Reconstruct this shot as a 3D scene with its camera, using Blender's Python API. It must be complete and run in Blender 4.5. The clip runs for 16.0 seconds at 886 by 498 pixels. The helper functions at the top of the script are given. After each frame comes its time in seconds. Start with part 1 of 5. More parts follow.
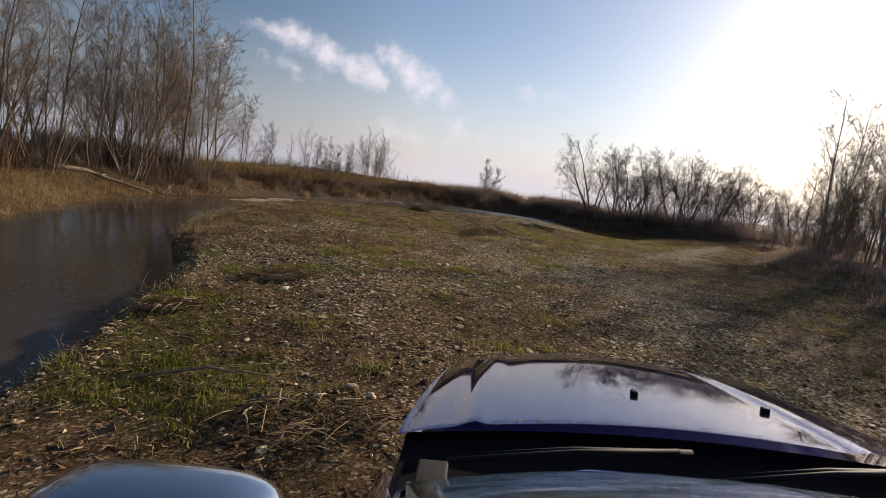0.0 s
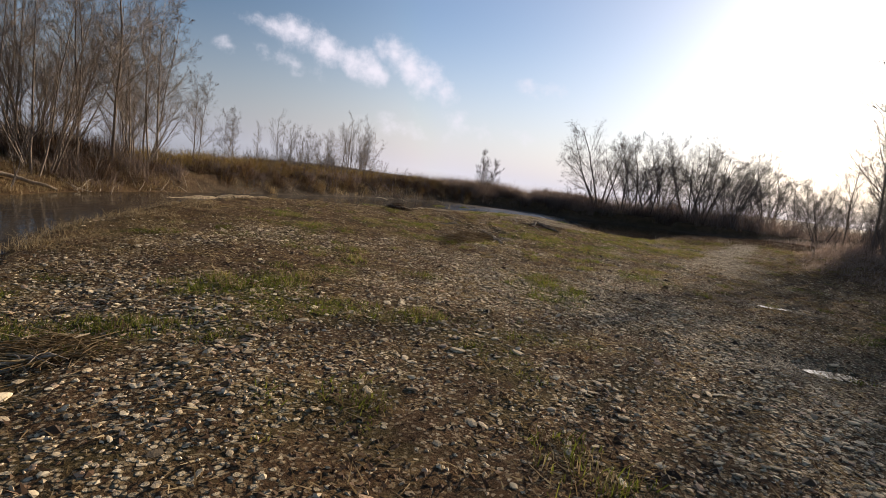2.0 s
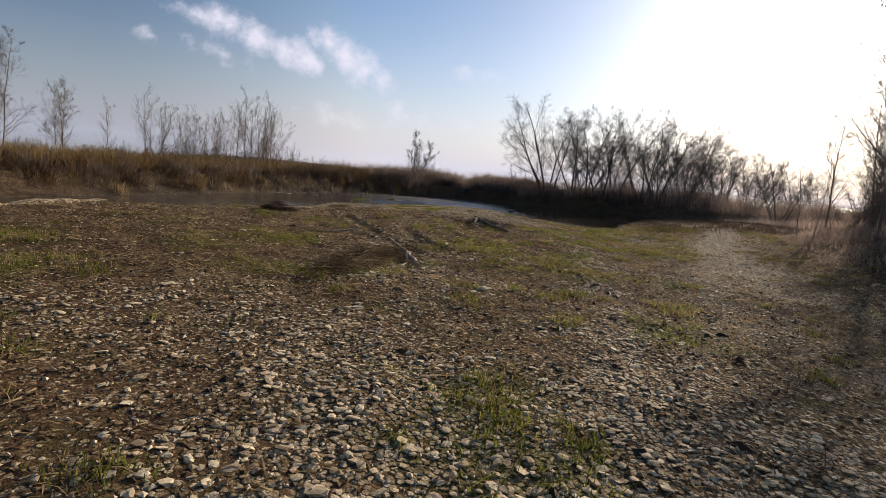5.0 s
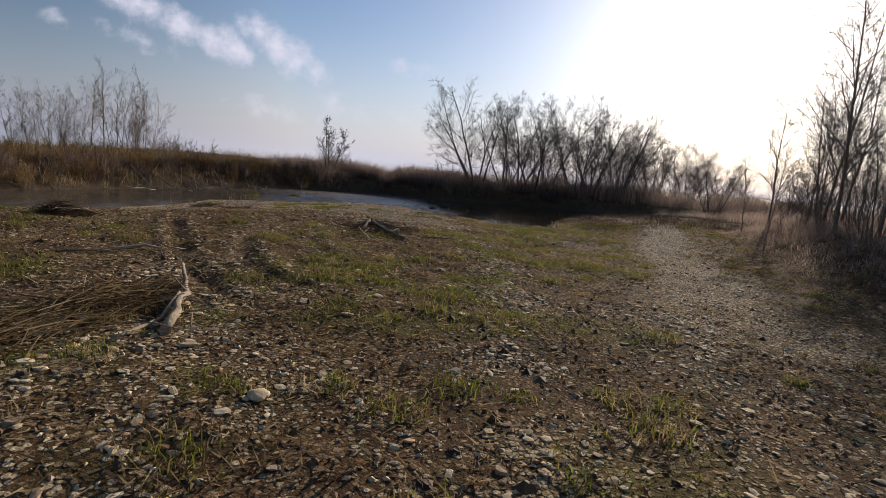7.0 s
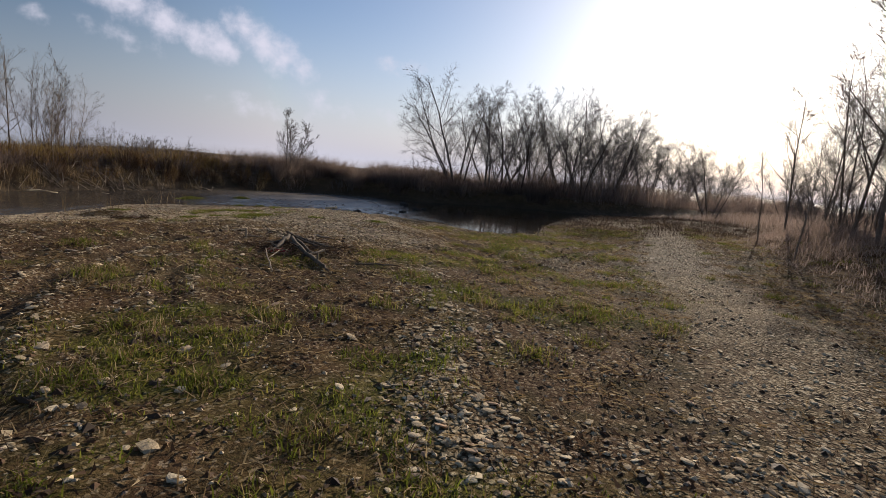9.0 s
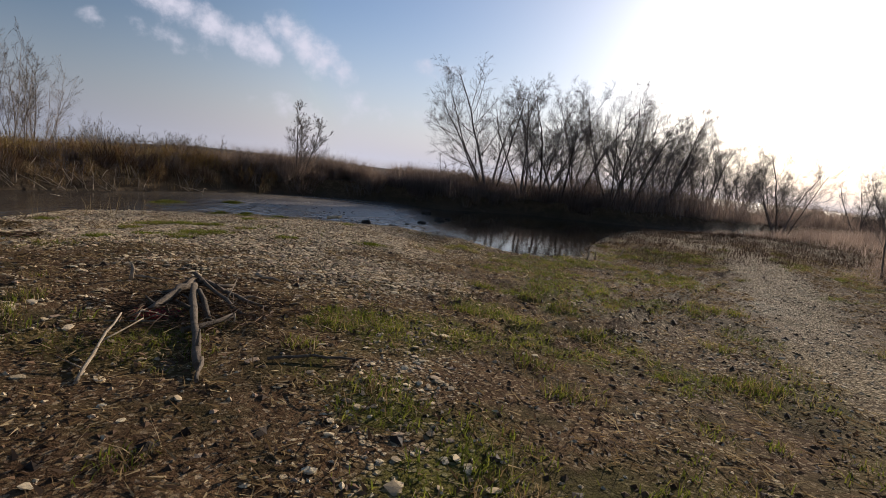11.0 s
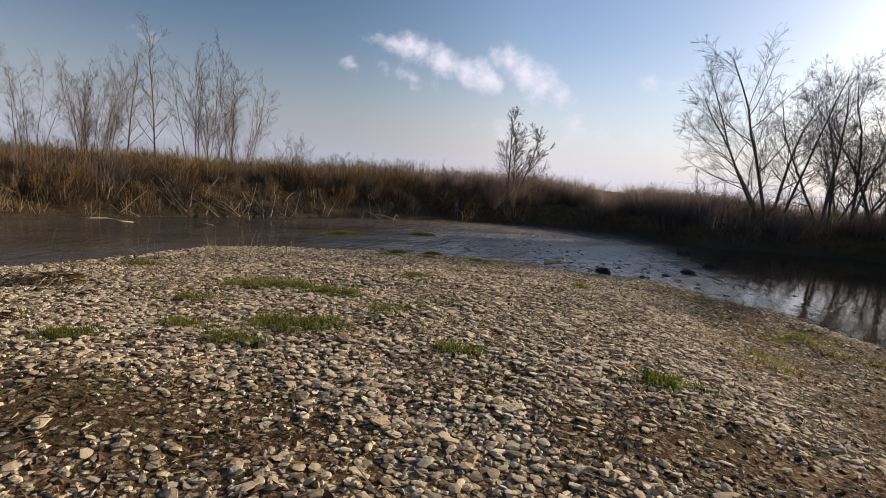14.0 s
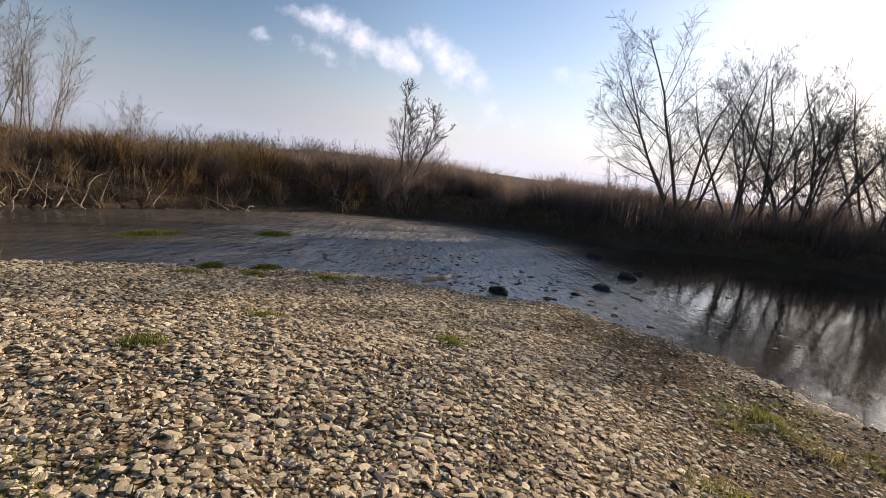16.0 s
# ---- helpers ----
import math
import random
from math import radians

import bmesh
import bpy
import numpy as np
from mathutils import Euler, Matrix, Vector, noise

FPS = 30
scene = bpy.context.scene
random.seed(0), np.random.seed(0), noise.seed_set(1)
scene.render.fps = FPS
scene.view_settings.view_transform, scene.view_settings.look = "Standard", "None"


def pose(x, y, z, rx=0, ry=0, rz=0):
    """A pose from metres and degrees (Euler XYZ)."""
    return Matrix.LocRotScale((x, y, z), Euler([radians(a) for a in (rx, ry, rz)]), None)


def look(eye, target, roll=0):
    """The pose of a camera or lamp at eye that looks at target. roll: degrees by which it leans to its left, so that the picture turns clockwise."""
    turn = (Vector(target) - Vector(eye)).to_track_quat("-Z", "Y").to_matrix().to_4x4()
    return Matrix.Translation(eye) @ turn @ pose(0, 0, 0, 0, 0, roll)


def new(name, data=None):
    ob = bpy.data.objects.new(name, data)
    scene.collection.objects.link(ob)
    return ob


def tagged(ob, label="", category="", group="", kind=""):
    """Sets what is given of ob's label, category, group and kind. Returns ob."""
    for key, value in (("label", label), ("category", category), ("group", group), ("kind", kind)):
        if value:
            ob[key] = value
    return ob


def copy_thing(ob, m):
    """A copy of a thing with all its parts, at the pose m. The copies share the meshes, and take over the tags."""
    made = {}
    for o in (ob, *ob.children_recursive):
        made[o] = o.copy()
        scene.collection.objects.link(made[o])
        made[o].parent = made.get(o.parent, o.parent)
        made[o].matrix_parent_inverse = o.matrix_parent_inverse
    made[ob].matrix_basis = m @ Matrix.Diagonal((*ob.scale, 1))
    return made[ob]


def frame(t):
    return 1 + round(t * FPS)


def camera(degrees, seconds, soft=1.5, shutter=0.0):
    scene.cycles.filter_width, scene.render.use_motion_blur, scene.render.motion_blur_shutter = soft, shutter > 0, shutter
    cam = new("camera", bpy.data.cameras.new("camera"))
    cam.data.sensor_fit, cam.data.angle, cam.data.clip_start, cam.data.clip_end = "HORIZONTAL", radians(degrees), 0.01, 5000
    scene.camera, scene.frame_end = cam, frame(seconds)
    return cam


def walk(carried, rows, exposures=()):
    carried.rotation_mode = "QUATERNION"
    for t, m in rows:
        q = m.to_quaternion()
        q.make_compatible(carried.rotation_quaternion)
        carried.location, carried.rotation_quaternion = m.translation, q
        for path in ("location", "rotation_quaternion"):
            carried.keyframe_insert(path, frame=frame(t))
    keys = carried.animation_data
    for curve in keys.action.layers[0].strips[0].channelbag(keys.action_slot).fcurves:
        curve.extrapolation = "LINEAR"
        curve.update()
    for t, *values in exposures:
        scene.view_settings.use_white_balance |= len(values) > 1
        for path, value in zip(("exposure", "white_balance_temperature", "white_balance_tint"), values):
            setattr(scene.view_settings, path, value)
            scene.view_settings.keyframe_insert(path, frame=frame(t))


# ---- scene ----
cam = camera(79.0, 16.0, soft=0.8)
PATH = [
    (0, (1.594, 5.228, 1.869), (1.576, 7.21, 1.606), 8.6),
    (0.5, (1.755, 6.455, 1.837), (1.743, 8.435, 1.555), 8.0),
    (1, (1.898, 7.602, 1.807), (1.879, 9.581, 1.515), 7.6),
    (1.5, (1.988, 8.698, 1.798), (1.967, 10.675, 1.497), 9.0),
    (2, (2.136, 9.733, 1.8), (2.116, 11.713, 1.517), 8.1),
    (2.5, (2.205, 10.734, 1.792), (2.181, 12.713, 1.505), 8.9),
    (2.6, (2.219, 10.904, 1.778), (2.195, 12.883, 1.495), 8.7),
    (3, (2.345, 11.901, 1.736), (2.326, 13.878, 1.433), 8.9),
    (3.5, (2.494, 13.013, 1.722), (2.476, 14.99, 1.422), 8.3),
    (4, (2.749, 13.968, 1.744), (2.774, 15.943, 1.433), 7.9),
    (4.2, (2.805, 14.382, 1.718), (2.863, 16.357, 1.408), 7.3),
    (6.3, (4.269, 18.709, 1.694), (4.613, 20.659, 1.413), 6.9),
    (6.5, (4.473, 19.133, 1.626), (4.837, 21.079, 1.337), 7.0),
    (7, (4.906, 19.971, 1.656), (5.313, 21.906, 1.357), 5.9),
    (7.5, (5.236, 20.646, 1.712), (5.7, 22.568, 1.413), 6.7),
    (8, (5.518, 21.137, 1.852), (6.036, 23.047, 1.565), 6.4),
    (8.5, (5.91, 22.269, 1.744), (6.401, 24.186, 1.454), 7.5),
    (8.7, (6.086, 22.72, 1.704), (6.561, 24.64, 1.408), 6.6),
    (10.8, (7.436, 26.921, 1.792), (7.792, 28.866, 1.489), 6.1),
    (11, (7.488, 27.415, 1.745), (7.818, 29.364, 1.441), 6.9),
    (11.5, (7.593, 28.556, 1.724), (7.777, 30.523, 1.411), 7.1),
    (12, (7.543, 29.688, 1.645), (7.552, 31.661, 1.317), 7.8),
    (12.5, (7.503, 30.662, 1.666), (7.355, 32.639, 1.407), 4.8),
    (13, (7.24, 31.757, 1.615), (6.954, 33.72, 1.354), 5.1),
    (13.5, (6.996, 32.745, 1.54), (6.631, 34.695, 1.288), 9.2),
    (14, (6.974, 33.694, 1.523), (6.53, 35.619, 1.213), 6.0),
    (14.5, (6.949, 34.576, 1.525), (6.508, 36.503, 1.219), 6.6),
    (15, (7.121, 35.316, 1.721), (6.726, 37.244, 1.364), 7.5),
    (15.5, (7.14, 36.493, 1.593), (6.868, 38.444, 1.25), 8.7),
    (16, (7.422, 37.235, 1.653), (7.29, 39.202, 1.318), 8.1),
]
EXPOSURES = [(t, e + 0.07, k - 110, 14) for t, e, k in ((0, 0.33, 6230), (1, 0.33, 6190), (2.2, 0.42, 6100), (4, 0.42, 6050), (6.5, 0.16, 5850), (8.5, 0.12, 5850), (11, 0.10, 5850), (12, 0.24, 5950), (13.5, 0.36, 6000), (14.5, 0.42, 6000), (16, 0.64, 5950))]
walk(cam, [(t, look(eye, target, roll)) for t, eye, target, roll in PATH], exposures=EXPOSURES)

# ---- sky and sun ----
SUN_AZ, SUN_EL = 43.0, 18.0
WATER = -0.6


def node(tree, kind, **inputs):
    n = tree.nodes.new(kind)
    for key, value in inputs.items():
        if key in n.inputs:
            n.inputs[key].default_value = value
    return n


def link(tree, a, b):
    tree.links.new(a, b)


def mathn(tree, op, a, b=0.0, clamp=False):
    n = tree.nodes.new("ShaderNodeMath")
    n.operation, n.use_clamp = op, clamp
    for i, v in enumerate((a, b)):
        if hasattr(v, "links"):
            tree.links.new(v, n.inputs[i])
        else:
            n.inputs[i].default_value = v
    return n.outputs[0]


def ramp(t, fac, stops, rounded=False):
    r = t.nodes.new("ShaderNodeValToRGB")
    el = r.color_ramp.elements
    r.color_ramp.interpolation = "B_SPLINE" if rounded else "LINEAR"
    while len(el) < len(stops):
        el.new(0.5)
    for e_, (p, c) in zip(el, stops):
        e_.position, e_.color = p, (*c, 1)
    link(t, fac, r.inputs[0])
    return r.outputs[0]


def make_sky():
    world = bpy.data.worlds.new("sky")
    scene.world = world
    world.use_nodes = True
    t = world.node_tree
    t.nodes.clear()
    out = t.nodes.new("ShaderNodeOutputWorld")
    bg = t.nodes.new("ShaderNodeBackground")
    bg.inputs["Strength"].default_value = 0.078
    sky = t.nodes.new("ShaderNodeTexSky")
    sky.sky_type, sky.sun_disc = "NISHITA", False
    sky.sun_elevation, sky.sun_rotation = radians(SUN_EL), radians(SUN_AZ)
    sky.air_density, sky.dust_density, sky.ozone_density, sky.altitude = 1.0, 1.4, 2.0, 200
    # a bank of small cumulus clouds and thin streaks low in the sky
    tc = t.nodes.new("ShaderNodeTexCoord")
    warp = node(t, "ShaderNodeTexNoise", Scale=24.0, Detail=9.0, Roughness=0.6)
    link(t, tc.outputs["Generated"], warp.inputs["Vector"])
    sep = t.nodes.new("ShaderNodeSeparateXYZ")
    link(t, tc.outputs["Generated"], sep.inputs[0])
    x, y, z = sep.outputs

    def blob(cx, cz, rx, rz, tilt):
        rx, rz = rx * 1.3, rz * 1.5
        dx, dz = mathn(t, "SUBTRACT", x, cx + 0.022), mathn(t, "SUBTRACT", z, cz)
        c, s = math.cos(tilt), math.sin(tilt)
        u = mathn(t, "ADD", mathn(t, "MULTIPLY", dx, c / rx), mathn(t, "MULTIPLY", dz, s / rx))
        v = mathn(t, "ADD", mathn(t, "MULTIPLY", dx, -s / rz), mathn(t, "MULTIPLY", dz, c / rz))
        r = mathn(t, "SQRT", mathn(t, "ADD", mathn(t, "MULTIPLY", u, u), mathn(t, "MULTIPLY", v, v)))
        return mathn(t, "SUBTRACT", 1.0, r, clamp=True)

    spots = [blob(*b) for b in ((-0.365, 0.196, 0.05, 0.014, -0.2), (-0.315, 0.187, 0.06, 0.024, -0.25), (-0.27, 0.178, 0.06, 0.028, -0.3), (-0.225, 0.165, 0.06, 0.026, -0.3), (-0.195, 0.155, 0.04, 0.02, -0.3),
                                (-0.165, 0.19, 0.035, 0.024, -0.5), (-0.135, 0.172, 0.05, 0.034, -0.6), (-0.10, 0.152, 0.05, 0.03, -0.5), (-0.077, 0.139, 0.035, 0.024, -0.4))]
    faint = [blob(*b) for b in ((-0.33, 0.145, 0.07, 0.018, -0.15), (0.0, 0.085, 0.14, 0.022, -0.12), (-0.12, 0.07, 0.12, 0.02, 0.0), (0.10, 0.165, 0.05, 0.016, 0.0), (-0.42, 0.153, 0.03, 0.014, 0.1), (-0.70, 0.145, 0.03, 0.014, 0.1))]
    total = spots[0]
    for sp in spots[1:]:
        total = mathn(t, "MAXIMUM", total, sp)
    soft = faint[0]
    for sp in faint[1:]:
        soft = mathn(t, "MAXIMUM", soft, sp)
    total = mathn(t, "MAXIMUM", total, mathn(t, "MULTIPLY", soft, 0.48))
    n = mathn(t, "SUBTRACT", warp.outputs["Fac"], 0.52)
    near = mathn(t, "MULTIPLY", total, 6.0, clamp=True)
    total = mathn(t, "ADD", mathn(t, "MULTIPLY", total, 1.15), mathn(t, "MULTIPLY", mathn(t, "MULTIPLY", n, near), 2.4))
    fac = t.nodes.new("ShaderNodeMapRange")
    fac.interpolation_type = "SMOOTHSTEP"
    fac.inputs[1].default_value, fac.inputs[2].default_value, fac.inputs[3].default_value, fac.inputs[4].default_value = 0.12, 1.35, 0.0, 0.9
    link(t, total, fac.inputs[0])
    mix = t.nodes.new("ShaderNodeMix")
    mix.data_type = "RGBA"
    link(t, fac.outputs[0], mix.inputs["Factor"])
    # pale haze towards the horizon
    haze = t.nodes.new("ShaderNodeMix")
    haze.data_type = "RGBA"
    up = mathn(t, "SUBTRACT", 1.0, mathn(t, "MULTIPLY", mathn(t, "ABSOLUTE", z), 3.6), clamp=True)
    link(t, mathn(t, "MULTIPLY", mathn(t, "MULTIPLY", up, up), 0.96), haze.inputs["Factor"])
    link(t, sky.outputs[0], haze.inputs["A"])
    haze.inputs["B"].default_value = (7.45, 7.0, 7.1, 1)
    # clear and deep blue away from the sun, milky bright towards it
    dot = t.nodes.new("ShaderNodeVectorMath")
    dot.operation = "DOT_PRODUCT"
    link(t, tc.outputs["Generated"], dot.inputs[0])
    az, el = radians(SUN_AZ), radians(SUN_EL)
    dot.inputs[1].default_value = (math.sin(az) * math.cos(el), math.cos(az) * math.cos(el), math.sin(el))
    side = t.nodes.new("ShaderNodeMapRange")
    side.inputs[1].default_value, side.inputs[2].default_value = -1.0, 0.95
    link(t, dot.outputs["Value"], side.inputs[0])
    tint = t.nodes.new("ShaderNodeMix")
    tint.data_type, tint.blend_type = "RGBA", "MULTIPLY"
    tint.inputs["Factor"].default_value = 1.0
    link(t, haze.outputs["Result"], tint.inputs["A"])
    link(t, ramp(t, side.outputs[0], [(0.0, (1.15, 1.12, 1.08)), (0.3, (0.90, 0.91, 0.92)), (0.5, (0.60, 0.65, 0.675)), (0.70, (0.60, 0.635, 0.65)), (0.80, (0.84, 0.83, 0.81)), (0.89, (1.18, 1.13, 1.08)), (1.0, (1.34, 1.27, 1.22))], True), tint.inputs["B"])
    link(t, tint.outputs["Result"], mix.inputs["A"])
    mix.inputs["B"].default_value = (8.9, 8.2, 8.25, 1)
    link(t, mix.outputs["Result"], bg.inputs["Color"])
    link(t, bg.outputs[0], out.inputs["Surface"])


make_sky()
sun = bpy.data.lights.new("sun", "SUN")
sun.energy, sun.angle, sun.color = 5.0, radians(0.6), (1.0, 0.83, 0.60)
sun_ob = new("sun", sun)
a, e = radians(SUN_AZ), radians(SUN_EL)
sun_ob.matrix_world = look((0, 0, 60), Vector((0, 0, 60)) - Vector((math.sin(a) * math.cos(e), math.cos(a) * math.cos(e), math.sin(e))))

# ---- materials ----


def material(name):
    m = bpy.data.materials.new(name)
    m.use_nodes = True
    t = m.node_tree
    return m, t, t.nodes["Principled BSDF"]


def blend(t, fac, a_, b_, mode="MIX"):
    m = t.nodes.new("ShaderNodeMix")
    m.data_type, m.blend_type = "RGBA", mode
    for v, key in ((fac, "Factor"), (a_, "A"), (b_, "B")):
        if hasattr(v, "links"):
            link(t, v, m.inputs[key])
        else:
            m.inputs[key].default_value = v if key == "Factor" else (*v, 1)
    return m.outputs["Result"]


def coords(t, kind="Object"):
    return t.nodes.new("ShaderNodeTexCoord").outputs[kind]


def noisen(t, co, scale, detail=4.0, rough=0.6):
    n = node(t, "ShaderNodeTexNoise", Scale=scale, Detail=detail, Roughness=rough)
    link(t, co, n.inputs["Vector"])
    return n.outputs["Fac"]


def bump(t, b, height, strength, distance):
    n = node(t, "ShaderNodeBump", Strength=strength, Distance=distance)
    link(t, height, n.inputs["Height"])
    link(t, n.outputs[0], b.inputs["Normal"])


def island(t):
    return t.nodes.new("ShaderNodeNewGeometry").outputs["Random Per Island"]


def attribute(t, name):
    n = t.nodes.new("ShaderNodeAttribute")
    n.attribute_name = name
    return n.outputs["Fac"]


def mat_ground():
    m, t, b = material("bar_ground")
    co = coords(t)
    big, mid, fine = noisen(t, co, 0.45, 5), noisen(t, co, 3.0, 6, 0.65), noisen(t, co, 38.0, 4)
    vo = node(t, "ShaderNodeTexVoronoi", Scale=24.0, Randomness=1.0)
    link(t, co, vo.inputs["Vector"])
    vs = node(t, "ShaderNodeTexVoronoi", Scale=40.0, Randomness=1.0)
    link(t, co, vs.inputs["Vector"])
    soil = ramp(t, mid, [(0.25, (0.024, 0.0135, 0.008)), (0.5, (0.085, 0.049, 0.025)), (0.78, (0.20, 0.122, 0.06))])
    soil = blend(t, mathn(t, "MULTIPLY", fine, 0.35), soil, (0.10, 0.066, 0.038))
    fleck = t.nodes.new("ShaderNodeSeparateColor")
    link(t, vs.outputs["Color"], fleck.inputs[0])
    soil = blend(t, mathn(t, "MULTIPLY", mathn(t, "GREATER_THAN", fleck.outputs[0], 0.62), mathn(t, "MULTIPLY", mid, 1.3), clamp=True), soil,
                 ramp(t, fleck.outputs[1], [(0.0, (0.045, 0.029, 0.016)), (0.5, (0.22, 0.15, 0.075)), (1.0, (0.42, 0.32, 0.20))]))
    # patches of dark humus and moss
    patch = t.nodes.new("ShaderNodeMapRange")
    patch.inputs[1].default_value, patch.inputs[2].default_value, patch.inputs[4].default_value = 0.5, 0.62, 0.72
    link(t, noisen(t, co, 1.25, 5, 0.62), patch.inputs[0])
    soil = blend(t, patch.outputs[0], soil, ramp(t, fine, [(0.3, (0.022, 0.018, 0.008)), (0.7, (0.085, 0.068, 0.026))]))
    sep = t.nodes.new("ShaderNodeSeparateColor")
    link(t, vo.outputs["Color"], sep.inputs[0])
    stone = ramp(t, sep.outputs[0], [(0.0, (0.13, 0.092, 0.05)), (0.5, (0.32, 0.245, 0.145)), (1.0, (0.54, 0.44, 0.29))])
    edge = t.nodes.new("ShaderNodeMapRange")
    edge.inputs[1].default_value, edge.inputs[2].default_value = 0.45, 0.8
    edge.inputs[3].default_value, edge.inputs[4].default_value = 1.0, 0.0
    link(t, vo.outputs["Distance"], edge.inputs[0])
    g = attribute(t, "gravel")
    cover = mathn(t, "MULTIPLY", edge.outputs[0], mathn(t, "GREATER_THAN", mathn(t, "ADD", g, mathn(t, "MULTIPLY", mathn(t, "SUBTRACT", sep.outputs[1], 0.5), 0.9)), 0.5))
    col = blend(t, cover, soil, stone)
    moss = ramp(t, fine, [(0.3, (0.045, 0.052, 0.008)), (0.7, (0.17, 0.17, 0.025))])
    gr = mathn(t, "MULTIPLY", attribute(t, "green"), mathn(t, "ADD", 0.35, mathn(t, "MULTIPLY", mid, 0.9)), clamp=True)
    col = blend(t, mathn(t, "MULTIPLY", gr, 0.75), col, moss)
    straw = ramp(t, mid, [(0.25, (0.055, 0.033, 0.017)), (0.7, (0.155, 0.097, 0.046))])
    col = blend(t, attribute(t, "straw"), col, straw)
    grit = ramp(t, noisen(t, co, 55.0, 4), [(0.3, (0.20, 0.15, 0.09)), (0.7, (0.52, 0.42, 0.28))])
    col = blend(t, mathn(t, "MULTIPLY", attribute(t, "beaten"), 0.3), col, grit)
    # wet darkens the soil; at the far bank's foot it is painted undercut shade
    wet = attribute(t, "wet")
    col = blend(t, mathn(t, "MULTIPLY", wet, 0.6), col, (0.035, 0.026, 0.014))
    link(t, col, b.inputs["Base Color"])
    link(t, mathn(t, "ADD", 0.03, mathn(t, "MULTIPLY", wet, 0.10)), b.inputs["Specular IOR Level"])
    rough = mathn(t, "SUBTRACT", 0.95, mathn(t, "MULTIPLY", wet, 0.35))
    link(t, rough, b.inputs["Roughness"])
    h = mathn(t, "ADD", mathn(t, "MULTIPLY", cover, 0.7), mathn(t, "ADD", mathn(t, "MULTIPLY", mid, 0.6), mathn(t, "MULTIPLY", fine, 0.35)))
    h = mathn(t, "ADD", h, mathn(t, "MULTIPLY", fleck.outputs[2], 0.3))
    bump(t, b, h, 1.0, 0.05)
    return m


def mat_stone(per_object=False):
    m, t, b = material("river_stone_single" if per_object else "river_stone")
    r = t.nodes.new("ShaderNodeObjectInfo").outputs["Random"] if per_object else island(t)
    co = coords(t)
    n, f = noisen(t, co, 30.0, 5), noisen(t, co, 120.0, 3)
    c = ramp(t, r, [(0.0, (0.19, 0.14, 0.085)), (0.18, (0.47, 0.365, 0.225)), (0.5, (0.66, 0.51, 0.31)), (0.8, (0.80, 0.66, 0.43)), (0.9, (0.52, 0.34, 0.21)), (1.0, (0.26, 0.215, 0.165))])
    c = blend(t, mathn(t, "MULTIPLY", n, 0.4), c, (0.22, 0.165, 0.10))
    link(t, c, b.inputs["Base Color"])
    b.inputs["Roughness"].default_value = 0.9
    b.inputs["Specular IOR Level"].default_value = 0.12
    bump(t, b, mathn(t, "ADD", n, mathn(t, "MULTIPLY", f, 0.4)), 0.5, 0.01)
    return m


def mat_blades(name, stops, rough=0.75, trans=0.0):
    m, t, b = material(name)
    co = coords(t)
    big = noisen(t, co, 0.8, 4)
    r = mathn(t, "ADD", mathn(t, "MULTIPLY", island(t), 0.75), mathn(t, "MULTIPLY", mathn(t, "SUBTRACT", big, 0.36), 1.1), clamp=True)
    c = ramp(t, r, stops)
    link(t, c, b.inputs["Base Color"])
    b.inputs["Roughness"].default_value = rough
    b.inputs["Specular IOR Level"].default_value = 0.2
    if trans:
        tr = t.nodes.new("ShaderNodeBsdfTranslucent")
        link(t, c, tr.inputs["Color"])
        mx = t.nodes.new("ShaderNodeMixShader")
        mx.inputs[0].default_value = trans
        link(t, b.outputs[0], mx.inputs[1])
        link(t, tr.outputs[0], mx.inputs[2])
        link(t, mx.outputs[0], t.nodes["Material Output"].inputs["Surface"])
    return m


def mat_bark(name, dark, pale, scale=9.0):
    m, t, b = material(name)
    co = coords(t)
    n, f = noisen(t, co, scale, 5), noisen(t, co, scale * 7, 3)
    r = t.nodes.new("ShaderNodeObjectInfo").outputs["Random"]
    c = ramp(t, mathn(t, "ADD", mathn(t, "MULTIPLY", n, 0.8), mathn(t, "MULTIPLY", r, 0.2)), [(0.3, dark), (0.7, pale)])
    link(t, c, b.inputs["Base Color"])
    b.inputs["Roughness"].default_value = 0.9
    b.inputs["Specular IOR Level"].default_value = 0.2
    bump(t, b, mathn(t, "ADD", n, f), 0.6, 0.02)
    return m


